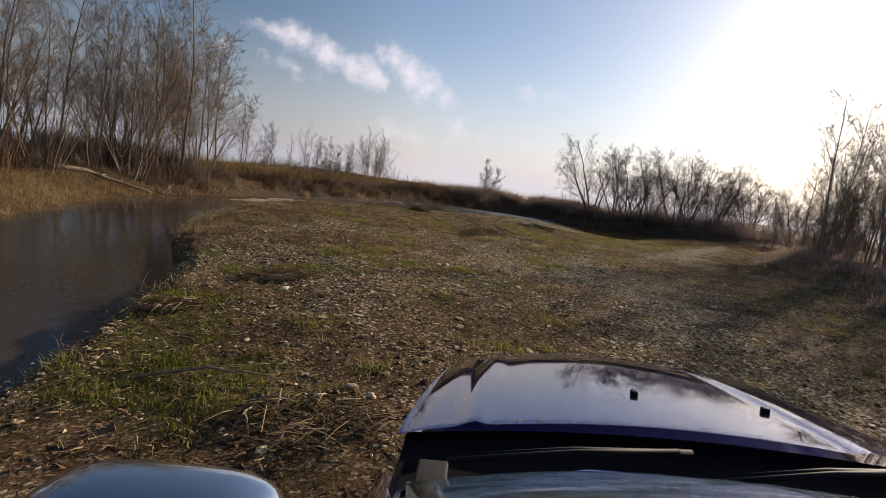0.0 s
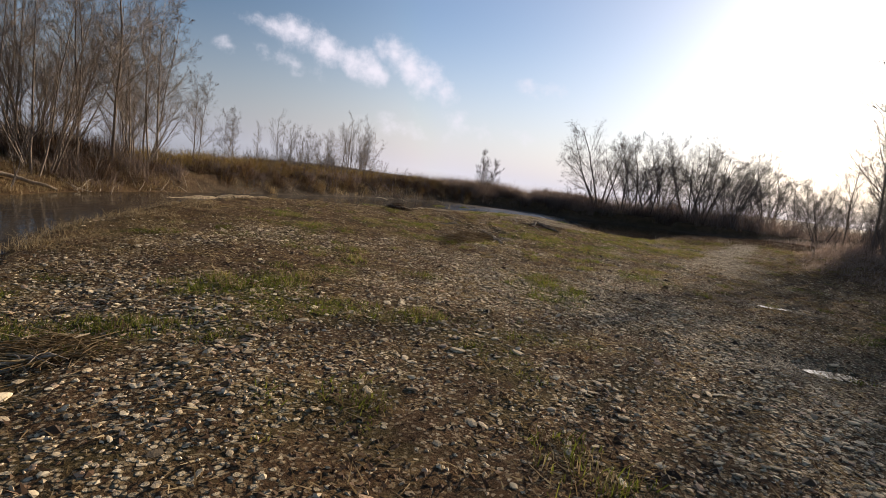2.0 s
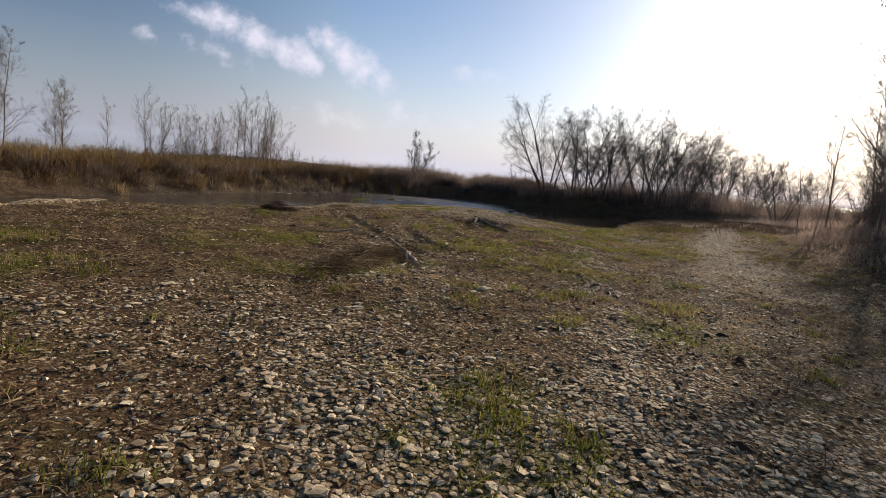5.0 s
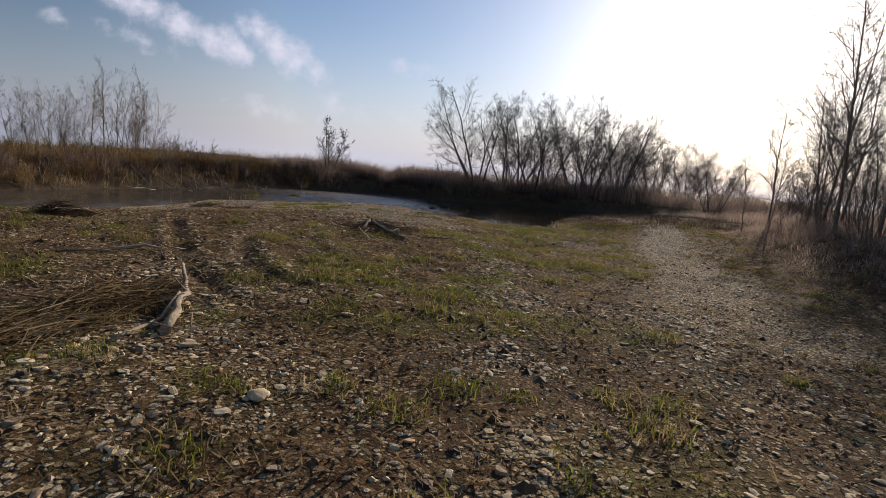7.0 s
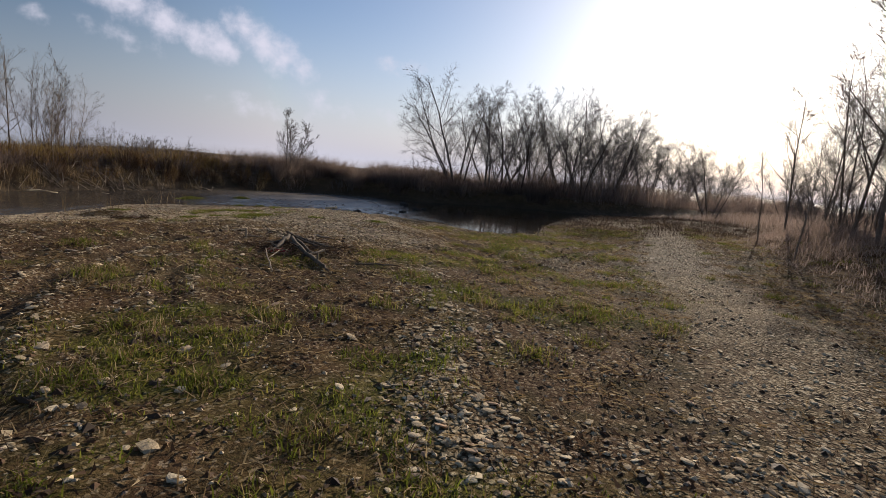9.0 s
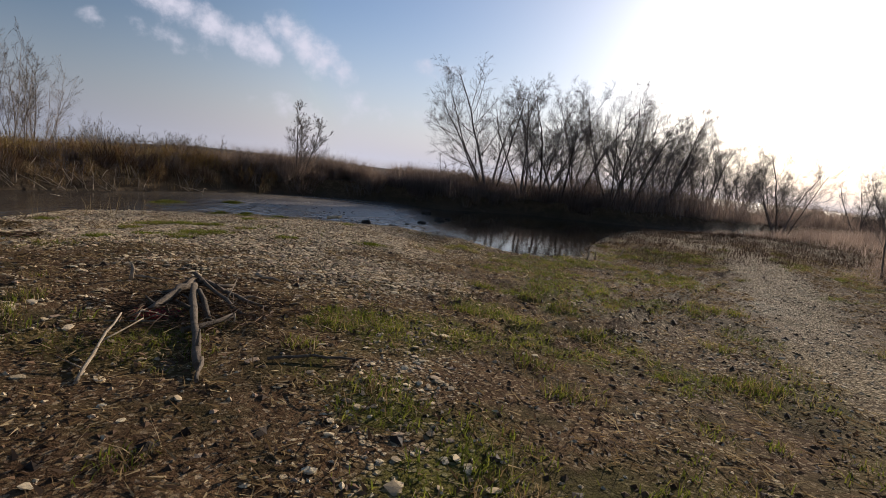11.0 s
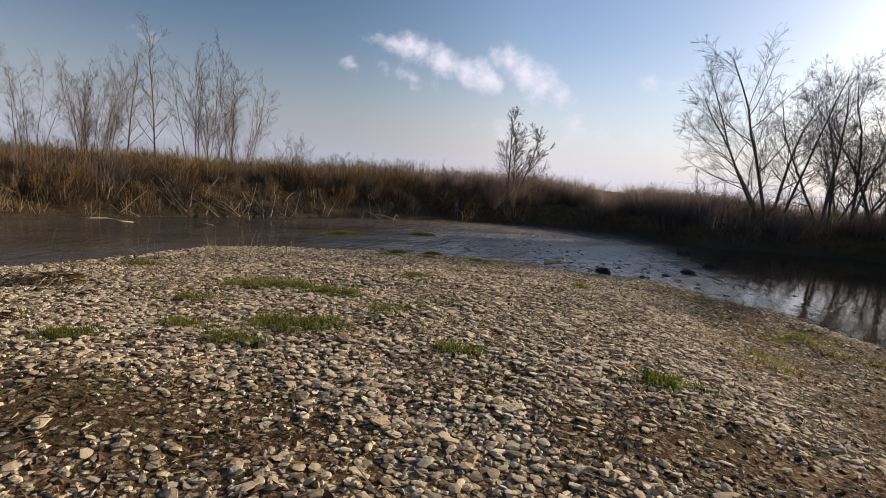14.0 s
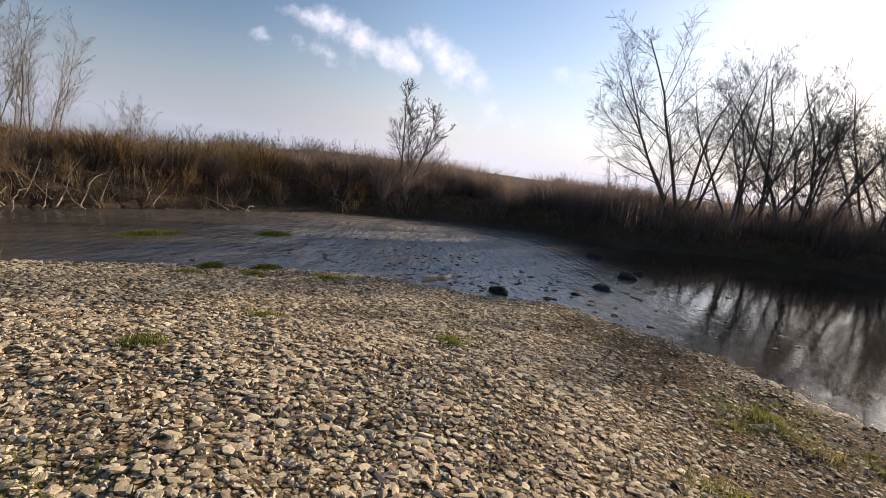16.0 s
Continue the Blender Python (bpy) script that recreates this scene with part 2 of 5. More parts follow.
def mat_water():
    m, t, b = material("river_water")
    co = coords(t)
    mapn = t.nodes.new("ShaderNodeMapping")
    mapn.inputs["Rotation"].default_value = (0, 0, radians(-40))
    mapn.inputs["Scale"].default_value = (1.0, 0.45, 1.0)
    link(t, co, mapn.inputs[0])
    small, wide = noisen(t, mapn.outputs[0], 5.5, 3, 0.55), noisen(t, mapn.outputs[0], 1.3, 3, 0.5)
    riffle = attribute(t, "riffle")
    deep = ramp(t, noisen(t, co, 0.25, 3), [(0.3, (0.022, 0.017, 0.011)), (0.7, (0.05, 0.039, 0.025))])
    # riffle base colour lifted: pale bed, with the sky's reflection painted in
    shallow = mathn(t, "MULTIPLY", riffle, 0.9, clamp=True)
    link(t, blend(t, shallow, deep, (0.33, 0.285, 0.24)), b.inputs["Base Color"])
    link(t, mathn(t, "ADD", 0.05, mathn(t, "MULTIPLY", riffle, 0.3)), b.inputs["Roughness"])
    b.inputs["IOR"].default_value = 1.33
    h = mathn(t, "MULTIPLY", mathn(t, "ADD", mathn(t, "MULTIPLY", small, 0.5), wide), mathn(t, "ADD", 0.05, mathn(t, "MULTIPLY", riffle, 3.0)))
    bump(t, b, h, 0.5, 0.14)
    return m


def mat_plain(name, color, rough=0.5, metal=0.0, coat=0.0, spec=0.5, grain=0.0):
    m, t, b = material(name)
    if grain:
        n = noisen(t, coords(t), 60.0, 4)
        c = blend(t, mathn(t, "MULTIPLY", n, grain), color, tuple(v * 0.5 for v in color))
        link(t, c, b.inputs["Base Color"])
        bump(t, b, n, 0.15, 0.004)
    else:
        b.inputs["Base Color"].default_value = (*color, 1)
    b.inputs["Roughness"].default_value, b.inputs["Metallic"].default_value = rough, metal
    b.inputs["Coat Weight"].default_value, b.inputs["Coat Roughness"].default_value = coat, 0.03
    b.inputs["Specular IOR Level"].default_value = spec
    return m


def mat_paint():
    m, t, b = material("blue_metallic_paint")
    n = noisen(t, coords(t), 900.0, 2)
    c = ramp(t, n, [(0.35, (0.135, 0.13, 0.29)), (0.65, (0.175, 0.17, 0.36))])
    link(t, c, b.inputs["Base Color"])
    b.inputs["Metallic"].default_value, b.inputs["Roughness"].default_value = 0.85, 0.2
    b.inputs["Coat Weight"].default_value, b.inputs["Coat Roughness"].default_value = 1.0, 0.02
    dust = noisen(t, coords(t), 5.0, 6)
    link(t, mathn(t, "ADD", 0.012, mathn(t, "MULTIPLY", dust, 0.02)), b.inputs["Roughness"])
    return m


def mat_glass():
    m, t, b = material("windscreen_glass")
    b.inputs["Base Color"].default_value = (0.75, 0.85, 0.78, 1)
    b.inputs["Roughness"].default_value = 0.0
    b.inputs["Transmission Weight"].default_value = 1.0
    b.inputs["IOR"].default_value = 1.5
    return m


GROUND, STONE, STONE_ONE = mat_ground(), mat_stone(), mat_stone(True)
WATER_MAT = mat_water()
GRASS = mat_blades("green_grass", [(0.0, (0.045, 0.055, 0.008)), (0.5, (0.12, 0.14, 0.018)), (0.85, (0.215, 0.205, 0.034)), (1.0, (0.30, 0.225, 0.075))], trans=0.6)
STRAW = mat_blades("dry_straw", [(0.0, (0.09, 0.056, 0.025)), (0.5, (0.25, 0.17, 0.078)), (1.0, (0.50, 0.39, 0.215))], trans=0.4)
LITTER = mat_blades("leaf_litter", [(0.0, (0.04, 0.026, 0.015)), (0.6, (0.125, 0.072, 0.037)), (1.0, (0.27, 0.16, 0.085))], trans=0.3)
HUMUS = mat_blades("dark_humus", [(0.0, (0.02, 0.013, 0.008)), (0.6, (0.06, 0.037, 0.02)), (1.0, (0.12, 0.078, 0.043))])
RED_LEAF = mat_blades("red_leaf", [(0.0, (0.08, 0.012, 0.012)), (0.6, (0.22, 0.03, 0.03)), (1.0, (0.34, 0.07, 0.06))], trans=0.3)
BRUSH = mat_blades("bank_brush", [(0.0, (0.05, 0.031, 0.02)), (0.55, (0.13, 0.08, 0.046)), (1.0, (0.27, 0.178, 0.1))], trans=0.06)
BRUSH_DARK = mat_blades("purple_brown_brush", [(0.0, (0.10, 0.074, 0.06)), (0.55, (0.215, 0.158, 0.125)), (1.0, (0.35, 0.27, 0.21))], trans=0.55)
REED = mat_blades("golden_reed", [(0.0, (0.12, 0.078, 0.022)), (0.5, (0.28, 0.185, 0.05)), (1.0, (0.45, 0.32, 0.105))], trans=0.3)
# BRUSH_DARK made paler and greyer: glare haze painted into the twig colour
BRUSH_HAZED = mat_blades("haze_lightened_brush", [(0.0, (0.15, 0.11, 0.088)), (0.55, (0.28, 0.21, 0.168)), (1.0, (0.42, 0.33, 0.27))], trans=0.6)
BARK_DARK = mat_bark("dark_bark", (0.085, 0.066, 0.054), (0.22, 0.18, 0.148))
BARK_PALE = mat_bark("pale_bark", (0.12, 0.092, 0.068), (0.31, 0.245, 0.18))
GOLD_TWIG = mat_bark("golden_twig", (0.13, 0.075, 0.025), (0.33, 0.20, 0.075))
DRIFT = mat_bark("bleached_driftwood", (0.16, 0.115, 0.07), (0.42, 0.34, 0.24), 14)
STRIPPED = mat_bark("stripped_wood", (0.42, 0.32, 0.2), (0.7, 0.57, 0.38), 14)
DRIFT_DARK = mat_bark("dark_driftwood", (0.05, 0.038, 0.027), (0.21, 0.165, 0.12), 14)
WET_STONE = mat_bark("wet_pebble", (0.05, 0.042, 0.03), (0.16, 0.135, 0.10), 12)
ROCK_DARK = mat_bark("wet_dark_rock", (0.018, 0.015, 0.012), (0.06, 0.05, 0.04), 12)

# ---- mesh helpers ----


def mesh_arrays(name, verts, tris, mat, smooth=True):
    verts, tris = np.asarray(verts, np.float32), np.asarray(tris, np.int32)
    me = bpy.data.meshes.new(name)
    k = tris.shape[1]
    me.vertices.add(len(verts))
    me.vertices.foreach_set("co", verts.ravel())
    me.loops.add(tris.size)
    me.loops.foreach_set("vertex_index", tris.ravel())
    me.polygons.add(len(tris))
    me.polygons.foreach_set("loop_start", np.arange(0, tris.size, k, dtype=np.int32))
    me.polygons.foreach_set("loop_total", np.full(len(tris), k, np.int32))
    me.polygons.foreach_set("use_smooth", np.full(len(tris), smooth))
    me.materials.append(mat)
    me.update()
    me.validate()
    return me


def part(name, bm, mat, parent, label=""):
    me = bpy.data.meshes.new(name)
    bm.to_mesh(me)
    bm.free()
    me.materials.append(mat)
    ob = new(name, me)
    ob.parent = parent
    if label:
        tagged(ob, label)
    return ob


def hashed(ix, iy, seed):
    h = (ix.astype(np.int64) * 374761393 + iy.astype(np.int64) * 668265263 + seed * 974711) & 0xFFFFFFFF
    h = ((h ^ (h >> 13)) * 1274126177) & 0xFFFFFFFF
    return ((h ^ (h >> 16)) & 0xFFFF) / 65535.0


def vnoise(x, y, seed=0):
    ix, iy = np.floor(x), np.floor(y)
    fx, fy = x - ix, y - iy
    fx, fy = fx * fx * (3 - 2 * fx), fy * fy * (3 - 2 * fy)
    a0, b0 = hashed(ix, iy, seed), hashed(ix + 1, iy, seed)
    c0, d0 = hashed(ix, iy + 1, seed), hashed(ix + 1, iy + 1, seed)
    return (a0 * (1 - fx) + b0 * fx) * (1 - fy) + (c0 * (1 - fx) + d0 * fx) * fy


def fbm(x, y, scale, octaves=3, seed=0):
    total, amp, norm = 0, 1.0, 0
    for i in range(octaves):
        total = total + amp * vnoise(x * scale + 17.3 * i, y * scale - 9.1 * i, seed + i)
        norm += amp
        amp, scale = amp * 0.5, scale * 2.03
    return total / norm


def smooth(v):
    v = np.clip(v, 0, 1)
    return v * v * (3 - 2 * v)


# ---- the lie of the land ----
NEAR_SHORE = [(-1.0, -60), (-1.4, -10), (-1.6, 0), (-1.9, 6), (-2.1, 9.8), (-2.4, 11.2), (-2.7, 12.6), (-3.0, 14.2), (-3.5, 15.2), (-4.8, 17.5), (-5.9, 20.4),
              (-6.5, 23), (-6.5, 25.5), (-6.0, 27.5), (-5.5, 30.3), (-4.6, 32.4), (-3.2, 35), (-2.2, 37.3), (-1.0, 39.3), (-0.4, 40.8), (0.0, 43), (1.1, 44.1), (2.6, 45.1),
              (4.2, 46.0), (5.8, 46.5), (7.2, 46.3), (8.9, 46.6), (10.1, 45.6), (11.0, 44.9), (11.6, 44.0), (12.1, 43.1), (13.2, 42.8), (14.8, 43.6), (16.6, 47.0), (18.6, 50.2), (22, 54.6), (25.3, 57.6),
              (32, 59.8), (45, 66), (80, 87), (160, 136)]
FAR_SHORE = [(-26, -60), (-14, -10), (-11, 6), (-9.2, 12), (-8.9, 17.5), (-9.7, 20.4), (-10.5, 24), (-10.6, 27.8), (-9.9, 30), (-8.6, 34), (-7, 38), (-5, 42.3), (-3.9, 44.7),
             (-2.2, 47.6), (0.3, 51.3), (3, 54.4), (5.5, 56), (9, 57.3), (12.2, 56.2), (15, 57.6), (18, 59.0), (24, 59.2), (32, 61), (45, 67), (80, 88), (160, 137)]
RIGHT_EDGE = [(11.5, -40), (11.8, 10), (13.2, 19), (15.3, 30), (17.8, 34.7), (22, 41), (32, 49), (60, 64)]


def line_distance(x, y, line):
    best = np.full(x.shape, 1e9)
    for (x0, y0), (x1, y1) in zip(line, line[1:]):
        dx, dy = x1 - x0, y1 - y0
        u = np.clip(((x - x0) * dx + (y - y0) * dy) / (dx * dx + dy * dy), 0, 1)
        best = np.minimum(best, (x - x0 - u * dx) ** 2 + (y - y0 - u * dy) ** 2)
    return np.sqrt(best)


def inside(x, y, poly):
    hit = np.zeros(x.shape, bool)
    for (x0, y0), (x1, y1) in zip(poly, poly[1:] + poly[:1]):
        if y0 != y1:
            hit ^= ((y0 > y) != (y1 > y)) & (x < (x1 - x0) * (y - y0) / (y1 - y0) + x0)
    return hit


RUTS = [[(3.9, 33.4), (3.5, 32), (3.4, 30.2), (3.55, 29), (3.75, 28.05), (4.1, 27.3), (4.75, 26.6)], [(1.75, 31.8), (2.15, 30.4), (2.65, 28.85), (3.1, 27.5), (3.7, 26.3)], [(4.9, 29.2), (4.55, 30.4), (4.5, 31.6), (4.9, 32.8)],
        [(8.9, 34.6), (11.0, 35.7), (13.5, 38.2), (16.5, 41.5)], [(9.3, 33.3), (11.6, 34.4), (14.3, 37.0), (17.5, 40.6)]]


def land(x, y):
    """Height of the ground, and its distances from both shores, over arrays of x and y."""
    dn, df = line_distance(x, y, NEAR_SHORE), line_distance(x, y, FAR_SHORE)
    wet = inside(x, y, NEAR_SHORE + FAR_SHORE[::-1])
    tip = smooth((y - 28) / 9)
    early = smooth((25 - y) / 5)
    bar = WATER + (1 - early) * 0.62 * smooth(dn / (1.3 + 5.2 * tip) * 0.85 + 0.08) + early * (0.27 * smooth(dn / 0.45 + 0.1) + 0.35 * smooth(dn / 4.5 + 0.1))
    bar = bar - 0.22 * smooth((x - 7.5) / 3) * smooth((y - 29) / 5) * smooth(1 - (x - 14) / 6) * smooth((dn - 0.2) / 3.5)
    bar = bar - 0.16 * np.exp(-(((x - 7.35) / 0.9) ** 2 + ((y - 16.5) / 0.5) ** 2)) - 0.1 * np.exp(-(((x - 8.95) / 0.9) ** 2 + ((y - 20.7) / 0.4) ** 2))
    edge = np.interp(y, [p[1] for p in RIGHT_EDGE], [p[0] for p in RIGHT_EDGE])
    right = x - edge
    bar = bar + 0.75 * smooth(right / 4) * smooth((dn - 1) / 4)
    low = smooth((34 - y) / 8)
    far = WATER + (1 - low) * (0.85 * smooth(df / 1.5 + 0.08)) + low * (0.55 * smooth(df / 3 + 0.05) + 0.6 * smooth((df - 2) / 6)) + 0.35 * smooth((df - 4) / 40) + 0.22 * smooth((x + 1) / 6) * smooth((df - 0.5) / 3.5) * smooth((40 - x) / 20)
    bed = WATER - 0.07 - 0.4 * smooth(np.minimum(dn, df) / 3)
    islet = line_distance(x, y, [(-8.5, 29.8), (-7.7, 32.5), (-6.9, 35.0)])
    bed = np.maximum(bed, WATER + 0.03 + 0.22 * (fbm(x, y, 0.9, 2, 47) - 0.4) - 0.2 * islet)
    tilt = 0.22 * smooth((x - 2.0) / 2.0) * smooth((9.5 - y) / 2)
    z = np.where(wet, bed, np.where(dn < df, bar + tilt, far))
    rut = np.zeros_like(z)
    core = (x > 1) & (x < 20) & (y > 24) & (y < 44)
    if core.any():
        for i, line in enumerate(RUTS):
            d = line_distance(x[core], y[core], line)
            rut[core] += (1.0 if i < 3 else 1.5) * (-0.055 * np.exp(-(d / 0.14) ** 2) + 0.04 * np.exp(-((d - 0.25) / 0.12) ** 2))
    z = z + np.where(wet, 0, rut)
    r = np.hypot(x - 5, y - 30)
    near = smooth(1 - (r - 60) / 60)
    z = z + near * np.where(wet, 0.3, 1.0) * (0.10 * (fbm(x, y, 0.55, 2, 3) - 0.5) + 0.05 * (fbm(x, y, 2.6, 2, 9) - 0.5)) * smooth(0.25 + np.minimum(dn, df) / 2)
    side = np.degrees(np.arctan2(x - 6, np.maximum(y - 33, 1.0)))
    z = z - np.maximum(r - 28, 0) * math.tan(radians(2.4)) * smooth((-side - 14) / 26)
    z = z - np.clip(df - 4.5, 0, 2000) * 0.044 * (dn > df) * smooth((30 - side) / 12) * smooth((y - 33) / 6)
    z = z - 1.6 * smooth((df - 5) / 7) * (dn > df) * smooth((30 - side) / 12) * smooth((y - 33) / 6)
    z = z + smooth((r - 500) / 2500) * 7 * fbm(x, y, 0.0011, 3, 21) * smooth((side + 20) / 20)
    return z, dn, df, wet, right


# places where the grass is greenest: x, y, reach
GREEN_SPOTS = [(5.7, 32.0, 0.9), (5.5, 28.7, 0.8), (9.3, 32.8, 1.1), (10.7, 32.6, 0.8), (7.2, 27.9, 0.7), (4.3, 26.8, 0.5), (4.1, 23.8, 0.45), (7.4, 33.1, 0.7), (9.4, 34.1, 0.6), (12.4, 36.3, 1.0), (10.4, 35.3, 0.6), (14.9, 38.9, 1.2),
               (-0.9, 16.3, 0.7), (0.5, 18.6, 0.6), (0.6, 15.6, 0.5), (5.1, 27.6, 0.8), (7.6, 30.6, 0.8), (-0.5, 10.2, 0.6), (0.1, 11.6, 0.4), (0.5, 10.7, 0.35), (-0.4, 9.3, 0.45), (-1.6, 12.1, 0.9), (-1.5, 14.4, 0.7), (2.9, 35.8, 0.6), (10.8, 39.0, 0.5), (7.5, 30.2, 0.4)]


def masks(x, y, dn, df, wet, right):
    """How much gravel, green, straw and wetness lies at each place; wetness includes painted bank-foot shade."""
    bar = (~wet) & (dn < df)
    n1, n2 = fbm(x, y, 0.33, 3, 40), fbm(x, y, 1.1, 3, 50)
    tip = smooth((y - 33.3 + 0.25 * (x - 5)) / 4.2) * smooth((10.5 - x) / 3)
    track = smooth(1.35 - np.abs(x - np.interp(y, [8, 15, 20, 25, 27.6, 31, 34.1, 37.1, 40.7, 44.8], [4.5, 6.5, 8.0, 9.6, 11.25, 13.1, 14.6, 16.5, 18.8, 21.2])) / (1.9 - 0.85 * smooth((y - 24) / 8)))
    start = smooth(1 - np.abs(np.hypot((x - 1.3) / 1.7, (y - 16) / 1.0) - 1) / 6.5) * 0.9
    mud = np.exp(-(((x - 5.6) / 2.4) ** 2 + ((y - 31) / 3.2) ** 2))
    gravel = np.clip(0.12 + 0.95 * tip + (0.25 + 0.3 * smooth((y - 22) / 4)) * track + 0.36 * start + 1.1 * (n1 - 0.5) + 0.5 * (n2 - 0.5) - 0.4 * mud - 0.7 * smooth((fbm(x, y, 0.9, 2, 44) - 0.3) / 0.25) * np.exp(-((y - 36.1 - 0.3 * (x - 5)) / 0.7) ** 2) * smooth((x - 3.4) / 1.0), 0, 1)
    lane = np.exp(-((x - np.interp(y, [14, 18.7, 20.6, 22.3, 27, 29.7, 32], [2.9, 4.5, 5.3, 6.0, 7.5, 7.75, 8.1])) / 0.5) ** 2) * smooth((y - 17) / 2) * smooth((34 - y) / 2)
    gravel = gravel + 0.55 * lane * smooth((n2 - 0.3) / 0.25)
    core = (x > 1) & (x < 20) & (y > 24) & (y < 44)
    groove = np.zeros_like(gravel)
    if core.any():
        for i, line in enumerate(RUTS):
            d = line_distance(x[core], y[core], line)
            gravel[core] += (0.5 if i < 3 else 0.05) * np.exp(-((d - 0.24) / 0.13) ** 2) - (0.5 if i < 3 else 0.25) * np.exp(-(d / 0.14) ** 2)
            groove[core] += (1.0 if i < 3 else 0.25) * np.exp(-(d / 0.15) ** 2)
    gravel = np.clip(gravel, 0, 1)
    gravel = np.where(bar, gravel * (1 - smooth(right / 1.5)), np.where(wet, 0.7, 0))
    bank = np.exp(-(dn / 1.6) ** 2) * smooth((18 - y) / 4)
    mid = np.exp(-(((x - 6.5) / 3.2) ** 2 + ((y - 30) / 5.0) ** 2))
    rim = np.exp(-(((x - 14) / 6) ** 2 + ((y - 40) / 5) ** 2))
    spot = np.zeros_like(gravel)
    for px, py, pr in GREEN_SPOTS:
        spot = np.maximum(spot, np.exp(-(((x - px) / pr) ** 2 + ((y - py) / pr) ** 2)))
    green = np.clip(2.6 * (fbm(x, y, 0.75, 3, 70) - 0.575) + 1.5 * spot * smooth((fbm(x, y, 2.2, 2, 72) - 0.28) / 0.3) + 0.8 * (0.55 * bank + 0.42 * mid + 0.9 * rim) * smooth((n2 - 0.34) / 0.25) - 0.55 * tip - 0.9 * np.exp(-(((x - 6.9) / 1.5) ** 2 + ((y - 31.0) / 1.6) ** 2)), 0, 1)
    green = np.where(bar, green * (1 - np.clip(groove, 0, 1)) * (1 - 0.8 * track) * (1 - smooth(right / 1.2)), 0)
    straw = np.where((~wet) & (df <= dn), 0.85 - 0.6 * smooth((y - 28) / 6), 0) + np.where(bar, 0.85 * smooth(right / 1.5), 0)
    straw = straw + np.where(bar, 0.5 * np.exp(-(((x + 4.5) / 1.8) ** 2 + ((y - 21.5) / 3.5) ** 2)), 0)
    pool = np.exp(-(((x - 7.35) / 0.9) ** 2 + ((y - 16.5) / 0.5) ** 2)) + np.exp(-(((x - 8.95) / 0.9) ** 2 + ((y - 20.7) / 0.4) ** 2))
    # far side: the foot within a metre carries undercut shade, painted as dark soil
    damp_shade = np.where(bar, np.exp(-(dn / 0.4) ** 2) * 0.6 + 0.9 * pool + 0.3 * smooth((x - 8.5) / 2) * smooth((y - 33) / 3) * smooth(1 - (x - 15) / 4) * n2, np.where(wet, 1.0, np.where(df < dn, np.clip(0.85 * smooth((df - 4) / 6) + np.exp(-(df / 0.8) ** 2), 0, 1) * smooth((y - 30) / 6), 0))) + np.where(bar, 0.5 * np.clip(groove, 0, 1), 0)
    beaten = np.where(bar, track * smooth((y - 23) / 8) * (0.6 + 0.6 * n2), 0)
    return gravel, green, np.clip(straw, 0, 1), np.clip(damp_shade, 0, 1), np.clip(beaten, 0, 1)


def axis(lo, hi, step, reach_lo, reach_hi, grow=1.22):
    mids = list(np.arange(lo, hi, step))
    for sign, start, reach, add in ((-1, lo, reach_lo, 0), (1, hi, reach_hi, 1)):
        v, s, extra = start, step, []
        while abs(v - start) < reach:
            if add and not extra:
                extra.append(v)
            s *= grow
            v += sign * s
            extra.append(v)
        mids = extra[::-1] + mids if sign < 0 else mids + extra
    return np.array(mids)


gx, gy = axis(-13, 24, 0.15, 3000, 3000), axis(4, 60, 0.15, 1500, 4500)
GX, GY = np.meshgrid(gx, gy)
fx_, fy_ = GX.ravel(), GY.ravel()
gz, g_dn, g_df, g_wet, g_right = land(fx_, fy_)
nx, ny = len(gx), len(gy)
idx = np.arange(nx * ny).reshape(ny, nx)
quads = np.stack([idx[:-1, :-1], idx[:-1, 1:], idx[1:, 1:], idx[1:, :-1]], -1).reshape(-1, 4)
ground_me = mesh_arrays("ground", np.stack([fx_, fy_, gz], 1), quads, GROUND)
for key, values in zip(("gravel", "green", "straw", "wet", "beaten"), masks(fx_, fy_, g_dn, g_df, g_wet, g_right)):
    ground_me.attributes.new(key, "FLOAT", "POINT").data.foreach_set("value", values.astype(np.float32))
ground = tagged(new("ground", ground_me), "gravel bar and river banks of brown soil with moss and straw", "ground", kind="structure")

# water sheet
wx, wy = np.meshgrid(np.linspace(-60, 170, 231), np.linspace(-70, 150, 221))
wi = np.arange(wx.size).reshape(wx.shape)
wq = np.stack([wi[:-1, :-1], wi[:-1, 1:], wi[1:, 1:], wi[1:, :-1]], -1).reshape(-1, 4)
w_dn, w_df, w_in = land(wx.ravel(), wy.ravel())[1:4]
w_near = w_in | (np.minimum(w_dn, w_df) < 1.6)
keep = w_near[wq].any(1) & ~((wx.ravel()[wq].min(1) > 60) & (wy.ravel()[wq].max(1) < 30)) & ~((wx.ravel()[wq].max(1) < -20) & (wy.ravel()[wq].min(1) > 30))
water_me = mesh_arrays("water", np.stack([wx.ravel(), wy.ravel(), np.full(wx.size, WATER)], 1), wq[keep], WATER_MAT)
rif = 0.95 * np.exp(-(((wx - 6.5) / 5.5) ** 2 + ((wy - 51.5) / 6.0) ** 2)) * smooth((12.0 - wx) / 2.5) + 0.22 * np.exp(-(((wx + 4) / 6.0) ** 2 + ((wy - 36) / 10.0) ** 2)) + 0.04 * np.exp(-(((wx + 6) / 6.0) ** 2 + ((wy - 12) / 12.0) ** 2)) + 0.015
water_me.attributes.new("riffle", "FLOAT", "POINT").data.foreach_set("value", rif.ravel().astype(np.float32))
